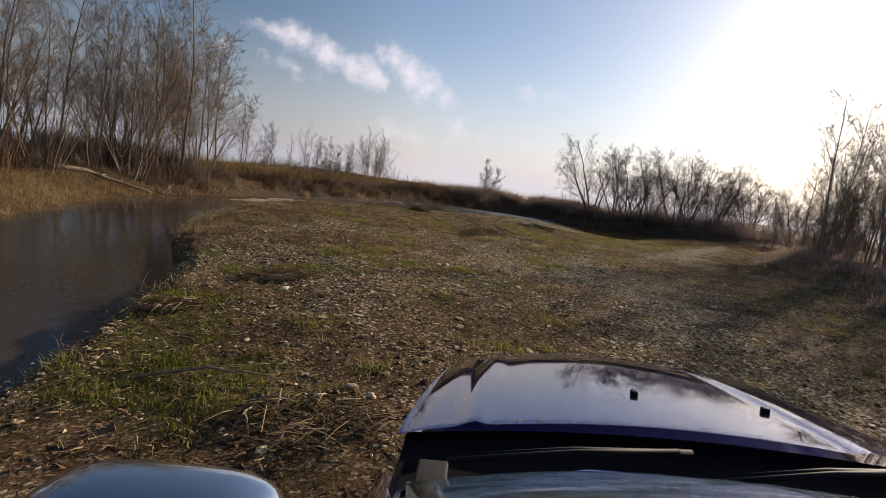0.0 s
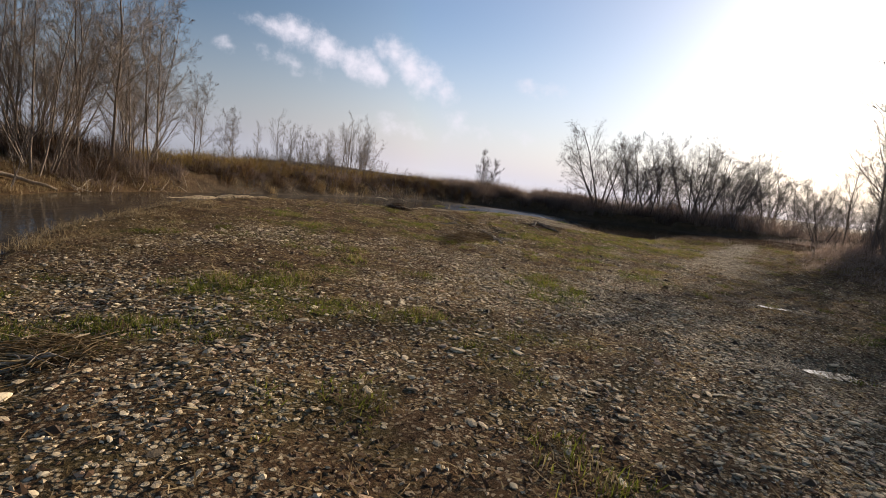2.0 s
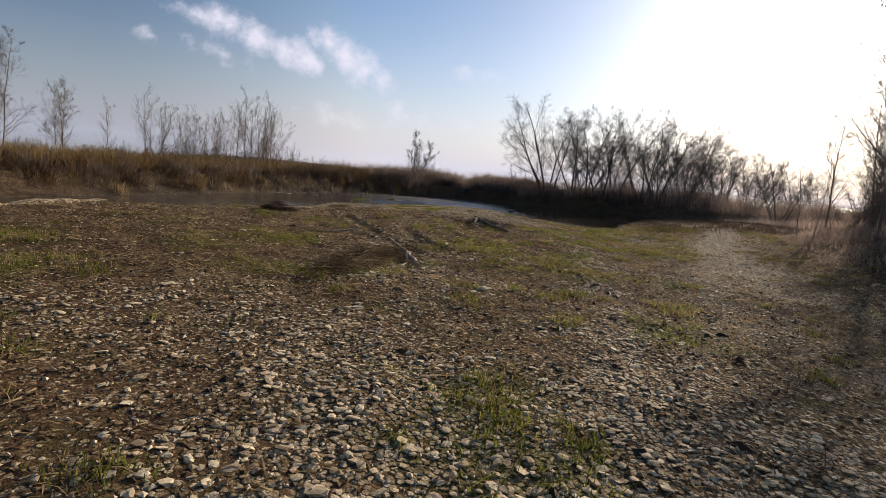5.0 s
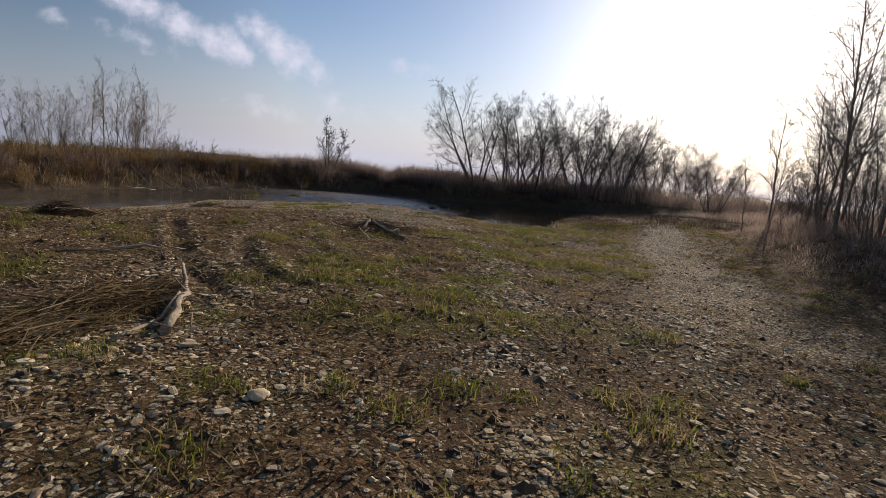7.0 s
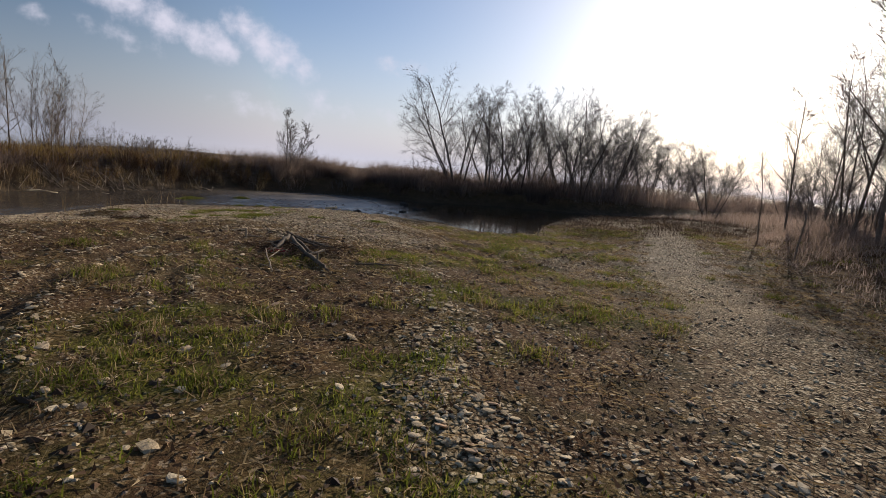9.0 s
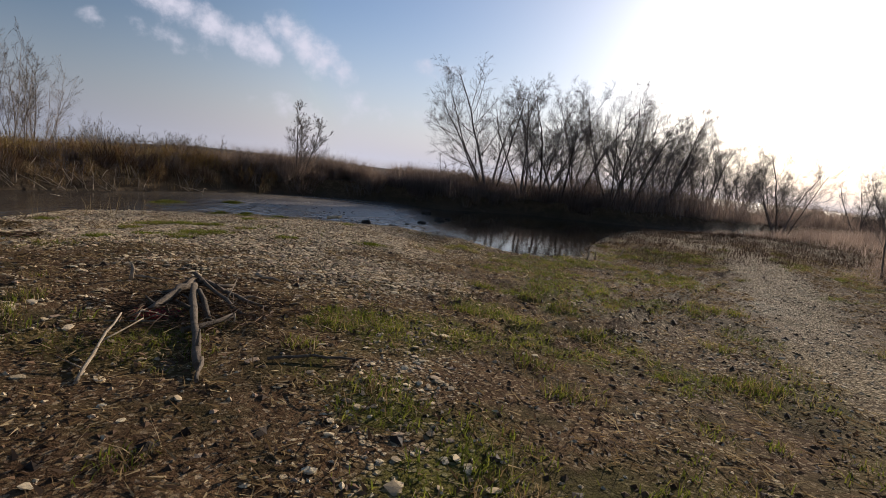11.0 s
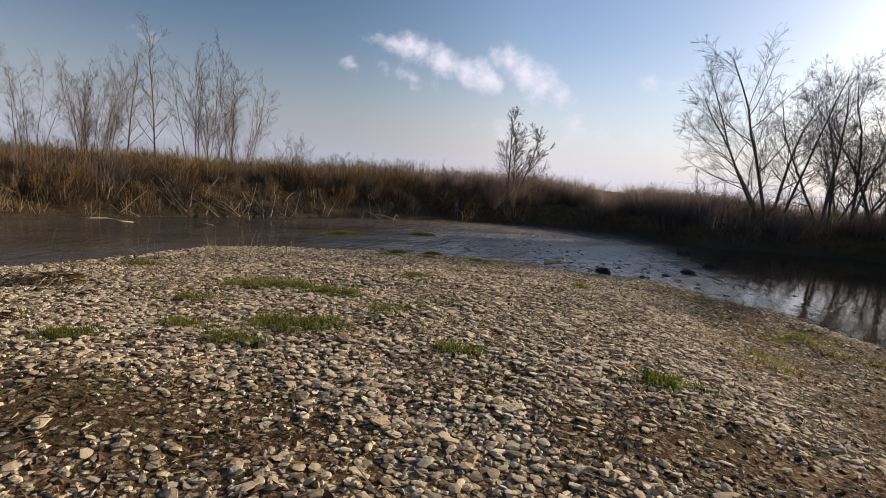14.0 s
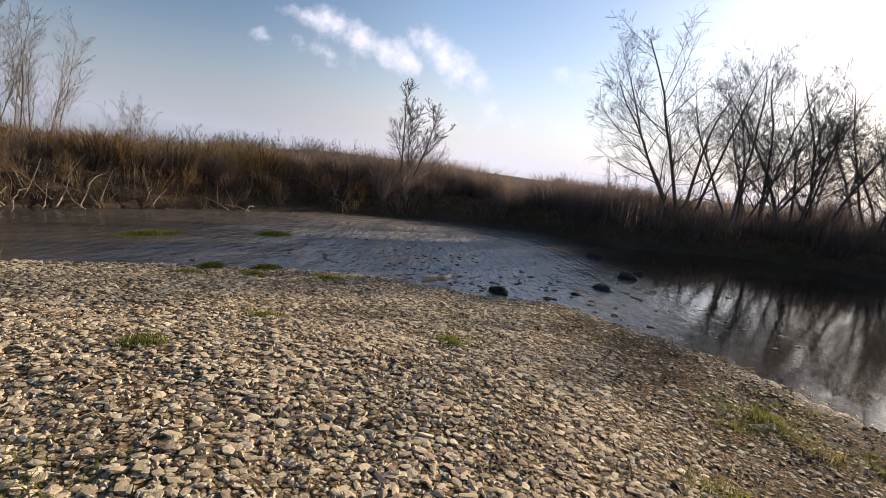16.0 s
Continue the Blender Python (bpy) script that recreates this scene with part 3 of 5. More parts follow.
tagged(new("water", water_me), "brown shallow river water with ripples and reflections", "water", kind="structure")


def puddle(px, py, rx, ry, lift):
    bm = bmesh.new()
    ring = [bm.verts.new((px + rx * (1 + 0.15 * math.sin(3 * q)) * math.cos(q), py + ry * (1 + 0.2 * math.cos(2 * q)) * math.sin(q), lift)) for q in np.linspace(0, 6.2832, 40)[:-1]]
    bm.faces.new(ring)
    me = bpy.data.meshes.new("puddle")
    bm.to_mesh(me)
    bm.free()
    me.materials.append(WATER_MAT)
    tagged(new("puddle", me), "small puddle shining in the muddy track", "puddle", kind="structure")


puddle(7.35, 16.5, 0.4, 0.2, float(land(np.array([7.35]), np.array([16.5]))[0][0]) + 0.04)
puddle(8.95, 20.7, 0.34, 0.14, float(land(np.array([8.95]), np.array([20.7]))[0][0]) + 0.03)


def height(x, y):
    return float(land(np.array([float(x)]), np.array([float(y)]))[0][0])


# ---- scattering ----
rng = np.random.default_rng(7)


def scatter(count, x0, x1, y0, y1, chance):
    """Random places in a box, kept by a chance over the land there."""
    x, y = rng.uniform(x0, x1, count), rng.uniform(y0, y1, count)
    z, dn, df, wet, right = land(x, y)
    k = rng.random(count) < chance(x, y, dn, df, wet, right)
    return x[k], y[k], z[k]


def icosphere():
    bm = bmesh.new()
    bmesh.ops.create_icosphere(bm, subdivisions=1, radius=1.0)
    v = np.array([p.co for p in bm.verts])
    f = np.array([[q.index for q in p.verts] for p in bm.faces])
    bm.free()
    return v, f


ICO_V, ICO_F = icosphere()


def pebbles(x, y, z, size):
    n = len(x)
    v = np.repeat(ICO_V[None], n, 0) * (1 + rng.uniform(-0.32, 0.32, (n, 12, 1)))
    v = np.clip(v, -0.72, 0.72) * 1.15
    v = v * np.stack([size * rng.uniform(0.75, 1.3, n), size * rng.uniform(0.5, 0.9, n), size * rng.uniform(0.16, 0.34, n)], 1)[:, None]
    a_, tx, ty = rng.uniform(0, 6.28, n), rng.normal(0, 0.13, n), rng.normal(0, 0.13, n)
    v[..., 2] += v[..., 0] * tx[:, None] + v[..., 1] * ty[:, None]
    c, s = np.cos(a_)[:, None], np.sin(a_)[:, None]
    px, py = v[..., 0] * c - v[..., 1] * s, v[..., 0] * s + v[..., 1] * c
    v = np.stack([px + x[:, None], py + y[:, None], v[..., 2] + (z + 0.12 * size)[:, None]], -1)
    f = ICO_F[None] + (np.arange(n) * 12)[:, None, None]
    return v.reshape(-1, 3), f.reshape(-1, 3)


OCT_V = np.array([(1, 0, 0), (0, 1, 0), (-1, 0, 0), (0, -1, 0), (0.1, 0.1, 1), (0, 0, -0.5)], float)
OCT_F = np.array([(0, 1, 4), (1, 2, 4), (2, 3, 4), (3, 0, 4), (1, 0, 5), (2, 1, 5), (3, 2, 5), (0, 3, 5)])


def crumbs(x, y, z, size):
    n = len(x)
    v = np.repeat(OCT_V[None], n, 0) * (1 + rng.uniform(-0.35, 0.35, (n, 6, 1)))
    v = v * np.stack([size * rng.uniform(0.8, 1.4, n), size * rng.uniform(0.5, 1.0, n), size * rng.uniform(0.35, 0.7, n)], 1)[:, None]
    a_ = rng.uniform(0, 6.28, n)
    c, s = np.cos(a_)[:, None], np.sin(a_)[:, None]
    v = np.stack([v[..., 0] * c - v[..., 1] * s + x[:, None], v[..., 0] * s + v[..., 1] * c + y[:, None], v[..., 2] + z[:, None]], -1)
    return v.reshape(-1, 3), (OCT_F[None] + (np.arange(n) * 6)[:, None, None]).reshape(-1, 3)


def gravel_chance(x, y, dn, df, wet, right):
    g = masks(x, y, dn, df, wet, right)[0]
    clump = 0.35 + 0.9 * fbm(x, y, 1.8, 2, 90)
    return np.where(wet, 0.0, np.clip((g - 0.18) * 1.25, 0.015, 1) * clump) * np.where(dn < df, 1, 0) * (right < 1)


def pebble_bed(name, label, areas, mat):
    vs, fs, base = [], [], 0
    for count, x0, x1, y0, y1, s0, s1 in areas:
        x, y, z = scatter(count, x0, x1, y0, y1, gravel_chance)
        size = s0 + (s1 - s0) * rng.random(len(x)) ** 2.2
        big = size > s0 + 0.3 * (s1 - s0)
        for v, f in (pebbles(x[big], y[big], z[big], size[big]), crumbs(x[~big], y[~big], z[~big] + 0.1 * size[~big], size[~big] * 1.05)):
            vs.append(v), fs.append(f + base)
            base += len(v)
    ob = new(name, mesh_arrays(name, np.concatenate(vs), np.concatenate(fs), mat, smooth=False))
    return tagged(ob, label, "gravel", kind="stuff")


pebble_bed("river_gravel", "pale grey and tan angular river pebbles on the bar",
           [(98000, -1.5, 11.5, 33.5, 47, 0.018, 0.05), (40000, -3.5, 6.5, 9, 22, 0.016, 0.05), (26000, 0, 9.5, 22, 34.5, 0.018, 0.055),
            (30000, 6.5, 21, 12, 43, 0.018, 0.045), (9000, -6.5, 2, 20, 40, 0.025, 0.06)], STONE)


def blades(x, y, z, per, tall, wide, lean, spread, curve=0.5, out=None):
    """Tufts of narrow bent blades, two segments each."""
    n = len(x) * per
    tall = np.repeat(np.broadcast_to(tall, x.shape), per) * rng.uniform(0.5, 1.15, n)
    bx = np.repeat(x, per) + rng.normal(0, spread, n)
    by = np.repeat(y, per) + rng.normal(0, spread, n)
    bz = np.repeat(z, per) - 0.02
    a_ = rng.uniform(0, 6.28, n)
    l_ = np.abs(rng.normal(0, lean, n)) * tall
    if out is not None:
        a_ = np.repeat(out[0], per) + rng.normal(0, 0.7, n)
        l_ = l_ * 0.5 + np.repeat(out[1], per) * tall * 0.85
    dx, dy = np.cos(a_), np.sin(a_)
    w = wide * rng.uniform(0.6, 1.3, n)
    face = rng.uniform(0, 6.28, n)
    sx, sy = np.cos(face) * w, np.sin(face) * w
    mx, my, mz = bx + dx * l_ * 0.35, by + dy * l_ * 0.35, bz + tall * (0.55 + 0.1 * curve)
    ex, ey, ez = bx + dx * l_, by + dy * l_, bz + tall * (1 - 0.25 * curve * rng.random(n))
    v = np.stack([np.stack(p, -1) for p in ((bx - sx, by - sy, bz), (bx + sx, by + sy, bz), (mx - 0.7 * sx, my - 0.7 * sy, mz), (mx + 0.7 * sx, my + 0.7 * sy, mz), (ex, ey, ez))], 1)
    f = np.array([[0, 1, 3], [0, 3, 2], [2, 3, 4]])[None] + (np.arange(n) * 5)[:, None, None]
    return v.reshape(-1, 3), f.reshape(-1, 3)


def flakes(x, y, z, per, size, wide, spread):
    """Single thin triangles lying about: broken stems, leaves."""
    n = len(x) * per
    px, py = np.repeat(x, per) + rng.normal(0, spread, n), np.repeat(y, per) + rng.normal(0, spread, n)
    pz = np.repeat(z, per) + rng.uniform(0.004, 0.03, n)
    a_, ln = rng.uniform(0, 6.28, n), size * rng.uniform(0.5, 1.5, n)
    w = wide * rng.uniform(0.6, 1.4, n)
    dx, dy = np.cos(a_), np.sin(a_)
    v = np.stack([np.stack(p, -1) for p in ((px - dy * w, py + dx * w, pz - 0.01), (px + dy * w, py - dx * w, pz + rng.normal(0, 0.3, n) * w), (px + dx * ln, py + dy * ln, pz + rng.normal(0.15, 0.25, n) * ln))], 1)
    return v.reshape(-1, 3), np.arange(3 * n).reshape(-1, 3)


def stuff(name, label, category, pieces, mat):
    vs, fs, base = [], [], 0
    for v, f in pieces:
        vs.append(v), fs.append(f + base)
        base += len(v)
    ob = new(name, mesh_arrays(name, np.concatenate(vs), np.concatenate(fs), mat, smooth=False))
    return tagged(ob, label, category, kind="stuff")


def green_chance(x, y, dn, df, wet, right):
    return np.clip(masks(x, y, dn, df, wet, right)[1] * 1.2 - 0.12, 0, 1)


x, y, z = scatter(80000, -4, 24, 8, 48, green_chance)
stuff("grass", "short fresh green grass in patches on the gravel", "grass", [blades(x, y, z, 11, 0.035 + 0.09 * fbm(x, y, 1.5, 2, 15), 0.005, 0.9, 0.06)], GRASS)
# small green cushions on the pebble tip and islets of weed in the stream
cushions = [(3.39, 39.64, 0.5), (3.1, 39.5, 0.35), (3.8, 39.65, 0.35), (4.53, 37.9, 0.36), (4.87, 37.97, 0.4), (4.5, 39.5, 0.3), (4.25, 39.5, 0.22), (4.9, 41.1, 0.2), (3.2, 38.55, 0.25), (5.3, 42.6, 0.22), (4.5, 37.4, 0.25), (3.3, 36.9, 0.3),
            (3.2, 44.7, 0.26), (3.95, 45.3, 0.26), (5.0, 45.75, 0.34), (0.6, 40.6, 0.35), (6.2, 37.85, 0.22), (2.0, 37.2, 0.4), (7.3, 42.6, 0.2), (3.85, 37.6, 0.25), (7.9, 38.0, 0.3)]
cx = np.concatenate([rng.normal(c[0], c[2] * 0.42, int(150 * c[2])) for c in cushions])
cy = np.concatenate([rng.normal(c[1], c[2] * 0.3, int(150 * c[2])) for c in cushions])
stuff("grass_cushions", "low green grass cushions between the pebbles", "grass", [blades(cx, cy, land(cx, cy)[0], 14, 0.085, 0.004, 0.6, 0.04)], GRASS)

x, y, z = scatter(22000, -5, 24, 8, 48, lambda x, y, dn, df, wet, right: np.where(wet | (df < dn), 0, 0.75 - 0.6 * masks(x, y, dn, df, wet, right)[0] - 0.7 * masks(x, y, dn, df, wet, right)[4]))
stuff("dead_grass", "dry flattened grass stalks and straw on the soil", "dry grass", [flakes(x, y, z, 9, 0.10, 0.0035, 0.09)], STRAW)
x, y, z = scatter(17000, -5, 24, 8, 48, lambda x, y, dn, df, wet, right: np.where(wet | (df < dn), 0, 0.7 - 0.5 * masks(x, y, dn, df, wet, right)[0] - 0.7 * masks(x, y, dn, df, wet, right)[4]))
stuff("dead_leaves", "brown dead leaves and twigs scattered over the soil", "leaf litter", [flakes(x, y, z, 9, 0.05, 0.012, 0.10)], LITTER)
# tussocks of mixed green and dry grass
tus = scatter(2000, -3.5, 23, 8.5, 47, lambda x, y, dn, df, wet, right: np.where(wet | (df < dn), 0, np.clip(masks(x, y, dn, df, wet, right)[1] * 1.2 + 0.22 - 0.35 * masks(x, y, dn, df, wet, right)[0], 0, 1)))
tr = rng.uniform(0.07, 0.24, len(tus[0]))
tx = np.repeat(tus[0], (tr * 260).astype(int)) + 0
ty = np.repeat(tus[1], (tr * 260).astype(int)) + 0
ts = np.repeat(tr, (tr * 260).astype(int))
tx, ty = tx + rng.normal(0, 1, len(tx)) * ts * 0.6, ty + rng.normal(0, 1, len(ty)) * ts * 0.6
tz = land(tx, ty)[0]
pick = rng.random(len(tx)) < 0.6
stuff("grass_tussocks", "uneven green grass tussocks among stones and soil", "grass", [blades(tx[pick], ty[pick], tz[pick], 3, 0.05 + 0.35 * ts[pick], 0.005, 0.8, 0.03)], GRASS)
pick = ~pick
stuff("dry_tussocks", "dry brown grass tussocks among stones and soil", "dry grass", [blades(tx[pick], ty[pick], tz[pick], 3, 0.05 + 0.35 * ts[pick], 0.005, 1.1, 0.04)], STRAW)
# crumbs of soil, broken stems and fine gravel between the stones
def crumb_chance(x, y, dn, df, wet, right):
    return np.where(wet | (df < dn), 0, (0.35 + 0.65 * fbm(x, y, 1.4, 2, 93)) * (right < 2) * (1 - 0.8 * masks(x, y, dn, df, wet, right)[4]))


x, y, z = scatter(54000, -4, 21, 8.5, 45, crumb_chance)
v, f = crumbs(x, y, z, rng.uniform(0.008, 0.035, len(x)))
stuff("soil_crumbs", "brown soil crumbs and grit on the bar", "soil", [(v, f)], LITTER)
x, y, z = scatter(36000, -4, 21, 8.5, 45, crumb_chance)
v, f = crumbs(x, y, z, rng.uniform(0.012, 0.03, len(x)))
stuff("fine_gravel", "small pale gravel bits between soil and grass", "gravel", [(v, f)], STONE)
# clods of turned soil and tangles of dead stalks, thickest where wheels have dug the ground up
def tangle_chance(x, y, dn, df, wet, right):
    dug = np.exp(-(((x - 4.5) / 3.2) ** 2 + ((y - 27.5) / 5.5) ** 2)) + 0.8 * np.exp(-(((x + 0.3) / 1.8) ** 2 + ((y - 9.5) / 2.5) ** 2)) + 0.8 * np.exp(-(((x - 12) / 3.5) ** 2 + ((y - 36.5) / 3.5) ** 2)) + 0.12
    rut = np.maximum(np.exp(-(line_distance(x, y, RUTS[3]) / 0.3) ** 2), np.exp(-(line_distance(x, y, RUTS[4]) / 0.3) ** 2))
    return np.where(wet | (df < dn), 0, np.clip(dug + rut, 0, 1) * np.maximum(rut, smooth((fbm(x, y, 1.2, 2, 97) - 0.4) / 0.15)) * (1 - 0.9 * masks(x, y, dn, df, wet, right)[4]) * (right < 1))


x, y, z = scatter(11000, -4, 18, 7, 42, tangle_chance)
v, f = crumbs(x, y, z, rng.uniform(0.02, 0.07, len(x)))
stuff("soil_clods", "dark turned clods of soil on the bar", "soil", [(v, f)], HUMUS)
x, y, z = scatter(6400, -4, 18, 7, 42, tangle_chance)
stuff("dead_stalks", "tangled dead plant stalks lying on the soil", "dry grass", [blades(x, y, z, 5, rng.uniform(0.06, 0.16, len(x)), 0.0028, 2.2, 0.10, 1.5)], STRAW)
x, y, z = scatter(6400, -4, 18, 7, 42, tangle_chance)
stuff("dead_roots", "dark roots and rotten stems lying on the soil", "dry grass", [blades(x, y, z, 5, rng.uniform(0.05, 0.13, len(x)), 0.004, 2.2, 0.10, 1.5)], LITTER)
x, y = rng.normal(5.68, 0.09, 40), rng.normal(32.68, 0.07, 40)
stuff("red_leaves", "small patch of dark red dead leaves beside the flood wood", "leaf litter", [flakes(x, y, land(x, y)[0] + 0.01, 6, 0.05, 0.016, 0.05)], RED_LEAF)
x, y, z = scatter(1200, -6.5, -2.5, 17.5, 25, lambda x, y, dn, df, wet, right: np.where(wet, 0, 0.8) * np.exp(-((dn - 1.2) / 1.5) ** 2))
stuff("straw_mat", "flattened tan reed straw along the water edge", "dry grass", [blades(x, y, z, 12, 0.09, 0.004, 2.4, 0.14, 1.6)], STRAW)

# ---- vegetation of the banks ----


def band(x, y, dn, df, wet, right, lo, hi):
    return np.where(wet | (dn < df), 0, smooth((df - lo) / 0.5) * smooth((hi - df) / 2.5))


def mound(x, y, seed):
    """Rounded clumps of scrub, close together."""
    return smooth((fbm(x, y, 0.42, 2, seed) - 0.25) / 0.4)


def along(line, count, y_from, x_to, lo, hi):
    """Random places at lo to hi metres behind a shore line, on its left."""
    pts = np.array([p for p in line if p[1] >= y_from and p[0] <= x_to], float)
    seg = pts[1:] - pts[:-1]
    ln = np.hypot(seg[:, 0], seg[:, 1])
    k = rng.choice(len(seg), count, p=ln / ln.sum())
    u = rng.random(count)[:, None]
    nrm = np.stack([-seg[:, 1], seg[:, 0]], 1) / ln[:, None]
    off = rng.uniform(lo, hi, count)
    p = pts[k] + seg[k] * u + nrm[k] * off[:, None]
    return p[:, 0], p[:, 1], land(p[:, 0], p[:, 1])[0], off


def bushes(count, y_from, x_to, lo, hi, rad, tall, per, shade, level=None):
    """Places and heights for the stems of rounded bushes along the far bank."""
    cx, cy, _, off = along(FAR_SHORE, count, y_from, x_to, lo, hi)
    br = rng.uniform(*rad, count)
    bt = rng.uniform(*tall, count) * (0.72 + 0.38 * smooth((cx + 6) / 6)) * (0.7 + 0.3 * np.minimum(off, 1.2) / 1.2)
    if level:
        bt = (level - 0.42 * smooth((1.5 - cx) / 5) - land(cx, cy)[0]) * rng.uniform(0.62, 1.16, count)
    q, d = rng.uniform(0, 6.28, (count, per)), np.sqrt(rng.random((count, per)))
    x = (cx[:, None] + br[:, None] * d * np.cos(q)).ravel()
    y = (cy[:, None] + br[:, None] * d * np.sin(q)).ravel()
    h = (bt[:, None] * (1 - 0.5 * d ** 2)).ravel()
    dark = np.repeat(rng.random(count) < shade + (1 - shade) * smooth((cx - 0.5) / 3), per)
    z, dn, df, wet, right = land(x, y)
    k = (~wet) | (df < 0.3)
    return x[k], y[k], np.maximum(z[k], WATER), h[k], dark[k], q.ravel()[k], d.ravel()[k]


x, y, z, tall, dark, q, d = bushes(420, 27, 28, 0.75, 4.6, (0.25, 0.8), (0.3, 1.3), 42, 0.4)
for name, label, k, mat in (("bank_brush", "dense brown leafless bushes along the far river bank", ~dark, BRUSH), ("bank_brush", "dense purple-brown leafless bushes on the far bank", dark, BRUSH_DARK)):
    stuff(name, label, "scrub", [blades(x[k], y[k], z[k], 7, tall[k], 0.007, 0.5, 0.08, 0.7, (q[k], d[k]))], mat)
x, y, z, tall, dark, q, d = bushes(240, 27, 42, 4.0, 15, (0.4, 1.0), (0.4, 1.15), 28, 0.75)
for name, label, k, mat in (("field_scrub", "rough brown weeds and bushes on the field edge", ~dark, BRUSH), ("field_scrub", "dull purple-brown bushes behind the bank", dark, BRUSH_DARK)):
    stuff(name, label, "scrub", [blades(x[k], y[k], z[k], 7, tall[k], 0.009, 0.5, 0.12, 0.7, (q[k], d[k]))], mat)
x, y, z, tall, dark, q, d = bushes(520, 31, 19, 2.2, 7.0, (0.4, 0.9), (1, 1), 30, 0.6, 1.74)
for name, label, k, mat in (("crest_scrub", "tall brown scrub on the crest of the far bank", ~dark, BRUSH), ("crest_scrub", "tall purple-brown scrub on the bank crest", dark, BRUSH_DARK)):
    k = k & (x > 0.5 + 1.5 * (d - 0.5))
    stuff(name, label, "scrub", [blades(x[k], y[k], z[k], 7, tall[k], 0.008, 0.45, 0.1, 0.5, (q[k], d[k]))], mat)
k = x <= 0.5 + 1.5 * (d - 0.5)
stuff("crest_reeds", "tall golden reeds and willow shoots on the bank crest", "reeds", [blades(x[k], y[k], z[k], 7, tall[k] * 0.82, 0.007, 0.4, 0.12, 0.4, (q[k], d[k]))], REED)
x, y, z, off = along(FAR_SHORE, 2200, 27, 30, 0.5, 13)
stuff("scrub_stalks", "thin upright dead stalks above the bank scrub", "scrub", [blades(x, y, z, 3, 0.95, 0.006, 0.15, 0.2, 0.1)], BRUSH)
x, y, z, off = along(FAR_SHORE, 1500, 33, 3, 1.2, 8)
stuff("willow_shoots", "fine upright willow shoots above the reeds", "scrub", [blades(x, y, z, 3, 1.1, 0.0035, 0.18, 0.25, 0.1)], REED)
x, y, z, off = along(FAR_SHORE, 6000, 29, 6, 1.6, 6)
k = rng.random(len(x)) < smooth((1.5 - x) / 4) * smooth((fbm(x, y, 0.6, 2, 37) - 0.41) / 0.12)
x, y, z = x[k], y[k], z[k]
stuff("reed_bed", "golden dry reeds and willow shoots on the far bank", "reeds", [blades(x, y, z, 8, (0.22 + 0.5 * mound(x, y, 33)) * (0.8 + 0.25 * smooth((x + 6) / 5)), 0.007, 0.5, 0.15, 0.5)], REED)
# pale grass hanging over the water's edge
x, y, z, off = along(FAR_SHORE, 250, 33, 9, 0.05, 0.9)
k = rng.random(len(x)) < smooth((fbm(x, y, 1.1, 2, 39) - 0.45) / 0.1)
x, y, z = x[k], y[k], z[k]
stuff("hanging_grass", "pale dry grass hanging over the water edge", "dry grass", [blades(x, y, np.maximum(z, WATER), 22, 0.5, 0.005, 0.9, 0.1, 1.6)], STRAW)
x, y, z, off = along(NEAR_SHORE, 260, 8.5, -1, -0.7, 0.03)
k = (y < 25) & (rng.random(260) < smooth((fbm(x, y, 1.0, 2, 81) - 0.42) / 0.12))
x, y, z = x[k], y[k], z[k]
stuff("shore_tufts", "dry tan reed tufts leaning over the water edge", "dry grass", [blades(x, y, np.maximum(z, WATER), 18, 0.25, 0.004, 1.3, 0.12, 1.3)], STRAW)
x, y, z = scatter(7000, -20, -7, 8, 32, lambda x, y, dn, df, wet, right: band(x, y, dn, df, wet, right, -0.1, 9))
stuff("bank_straw", "long tan grass combed flat on the river bank", "dry grass", [blades(x, y, z, 12, 0.26, 0.005, 1.3, 0.14, 1.3)], STRAW)
x, y, z = scatter(17000, 10, 34, 6, 50, lambda x, y, dn, df, wet, right: np.where(wet | (df < dn), 0, smooth(right / 1.2) * smooth((9 - right) / 4)))
stuff("bramble_scrub", "dark brown brambles and dead grass beside the track", "scrub", [blades(x, y, z, 12, (0.08 + 0.6 * fbm(x, y, 0.45, 2, 61)) * (0.35 + 0.65 * smooth((x - np.interp(y, [p[1] for p in RIGHT_EDGE], [p[0] for p in RIGHT_EDGE])) / 4)), 0.007, 0.9, 0.2)], BRUSH_HAZED)
x, y, z = scatter(4200, 16, 36, 42, 60, lambda x, y, dn, df, wet, right: np.where(wet | (df < dn), 0, 0.9))
stuff("rank_grass", "rank brown and green grass beside the pool", "dry grass", [blades(x, y, z, 8, 0.08 + 0.25 * fbm(x, y, 0.5, 2, 63), 0.007, 0.8, 0.15)], BRUSH)
x, y, z = scatter(7000, -50, 60, 56, 130, lambda x, y, dn, df, wet, right: np.where(wet | (dn < df), 0, smooth((df - 5) / 3)) * 0.5)
stuff("field_grass", "rough brown grass on the field behind the bank", "dry grass", [blades(x, y, z, 8, 0.45, 0.014, 0.5, 0.3)], BRUSH)

x, y, z = scatter(9000, -34, 8, 36, 80, lambda x, y, dn, df, wet, right: np.where(wet | (dn < df), 0, smooth((df - 4.5) / 2) * smooth((26 - df) / 8)))
stuff("field_weeds", "rough dark brown weeds on the field edge", "dry grass", [blades(x, y, z, 8, 0.3 + 0.6 * fbm(x, y, 0.5, 2, 85), 0.009, 0.5, 0.2, 0.5)], BRUSH)
x, y, z, off = along(FAR_SHORE, 4600, 55, 80, 0.9, 6.0)
k = x > 10
x, y, z = x[k], y[k], z[k]
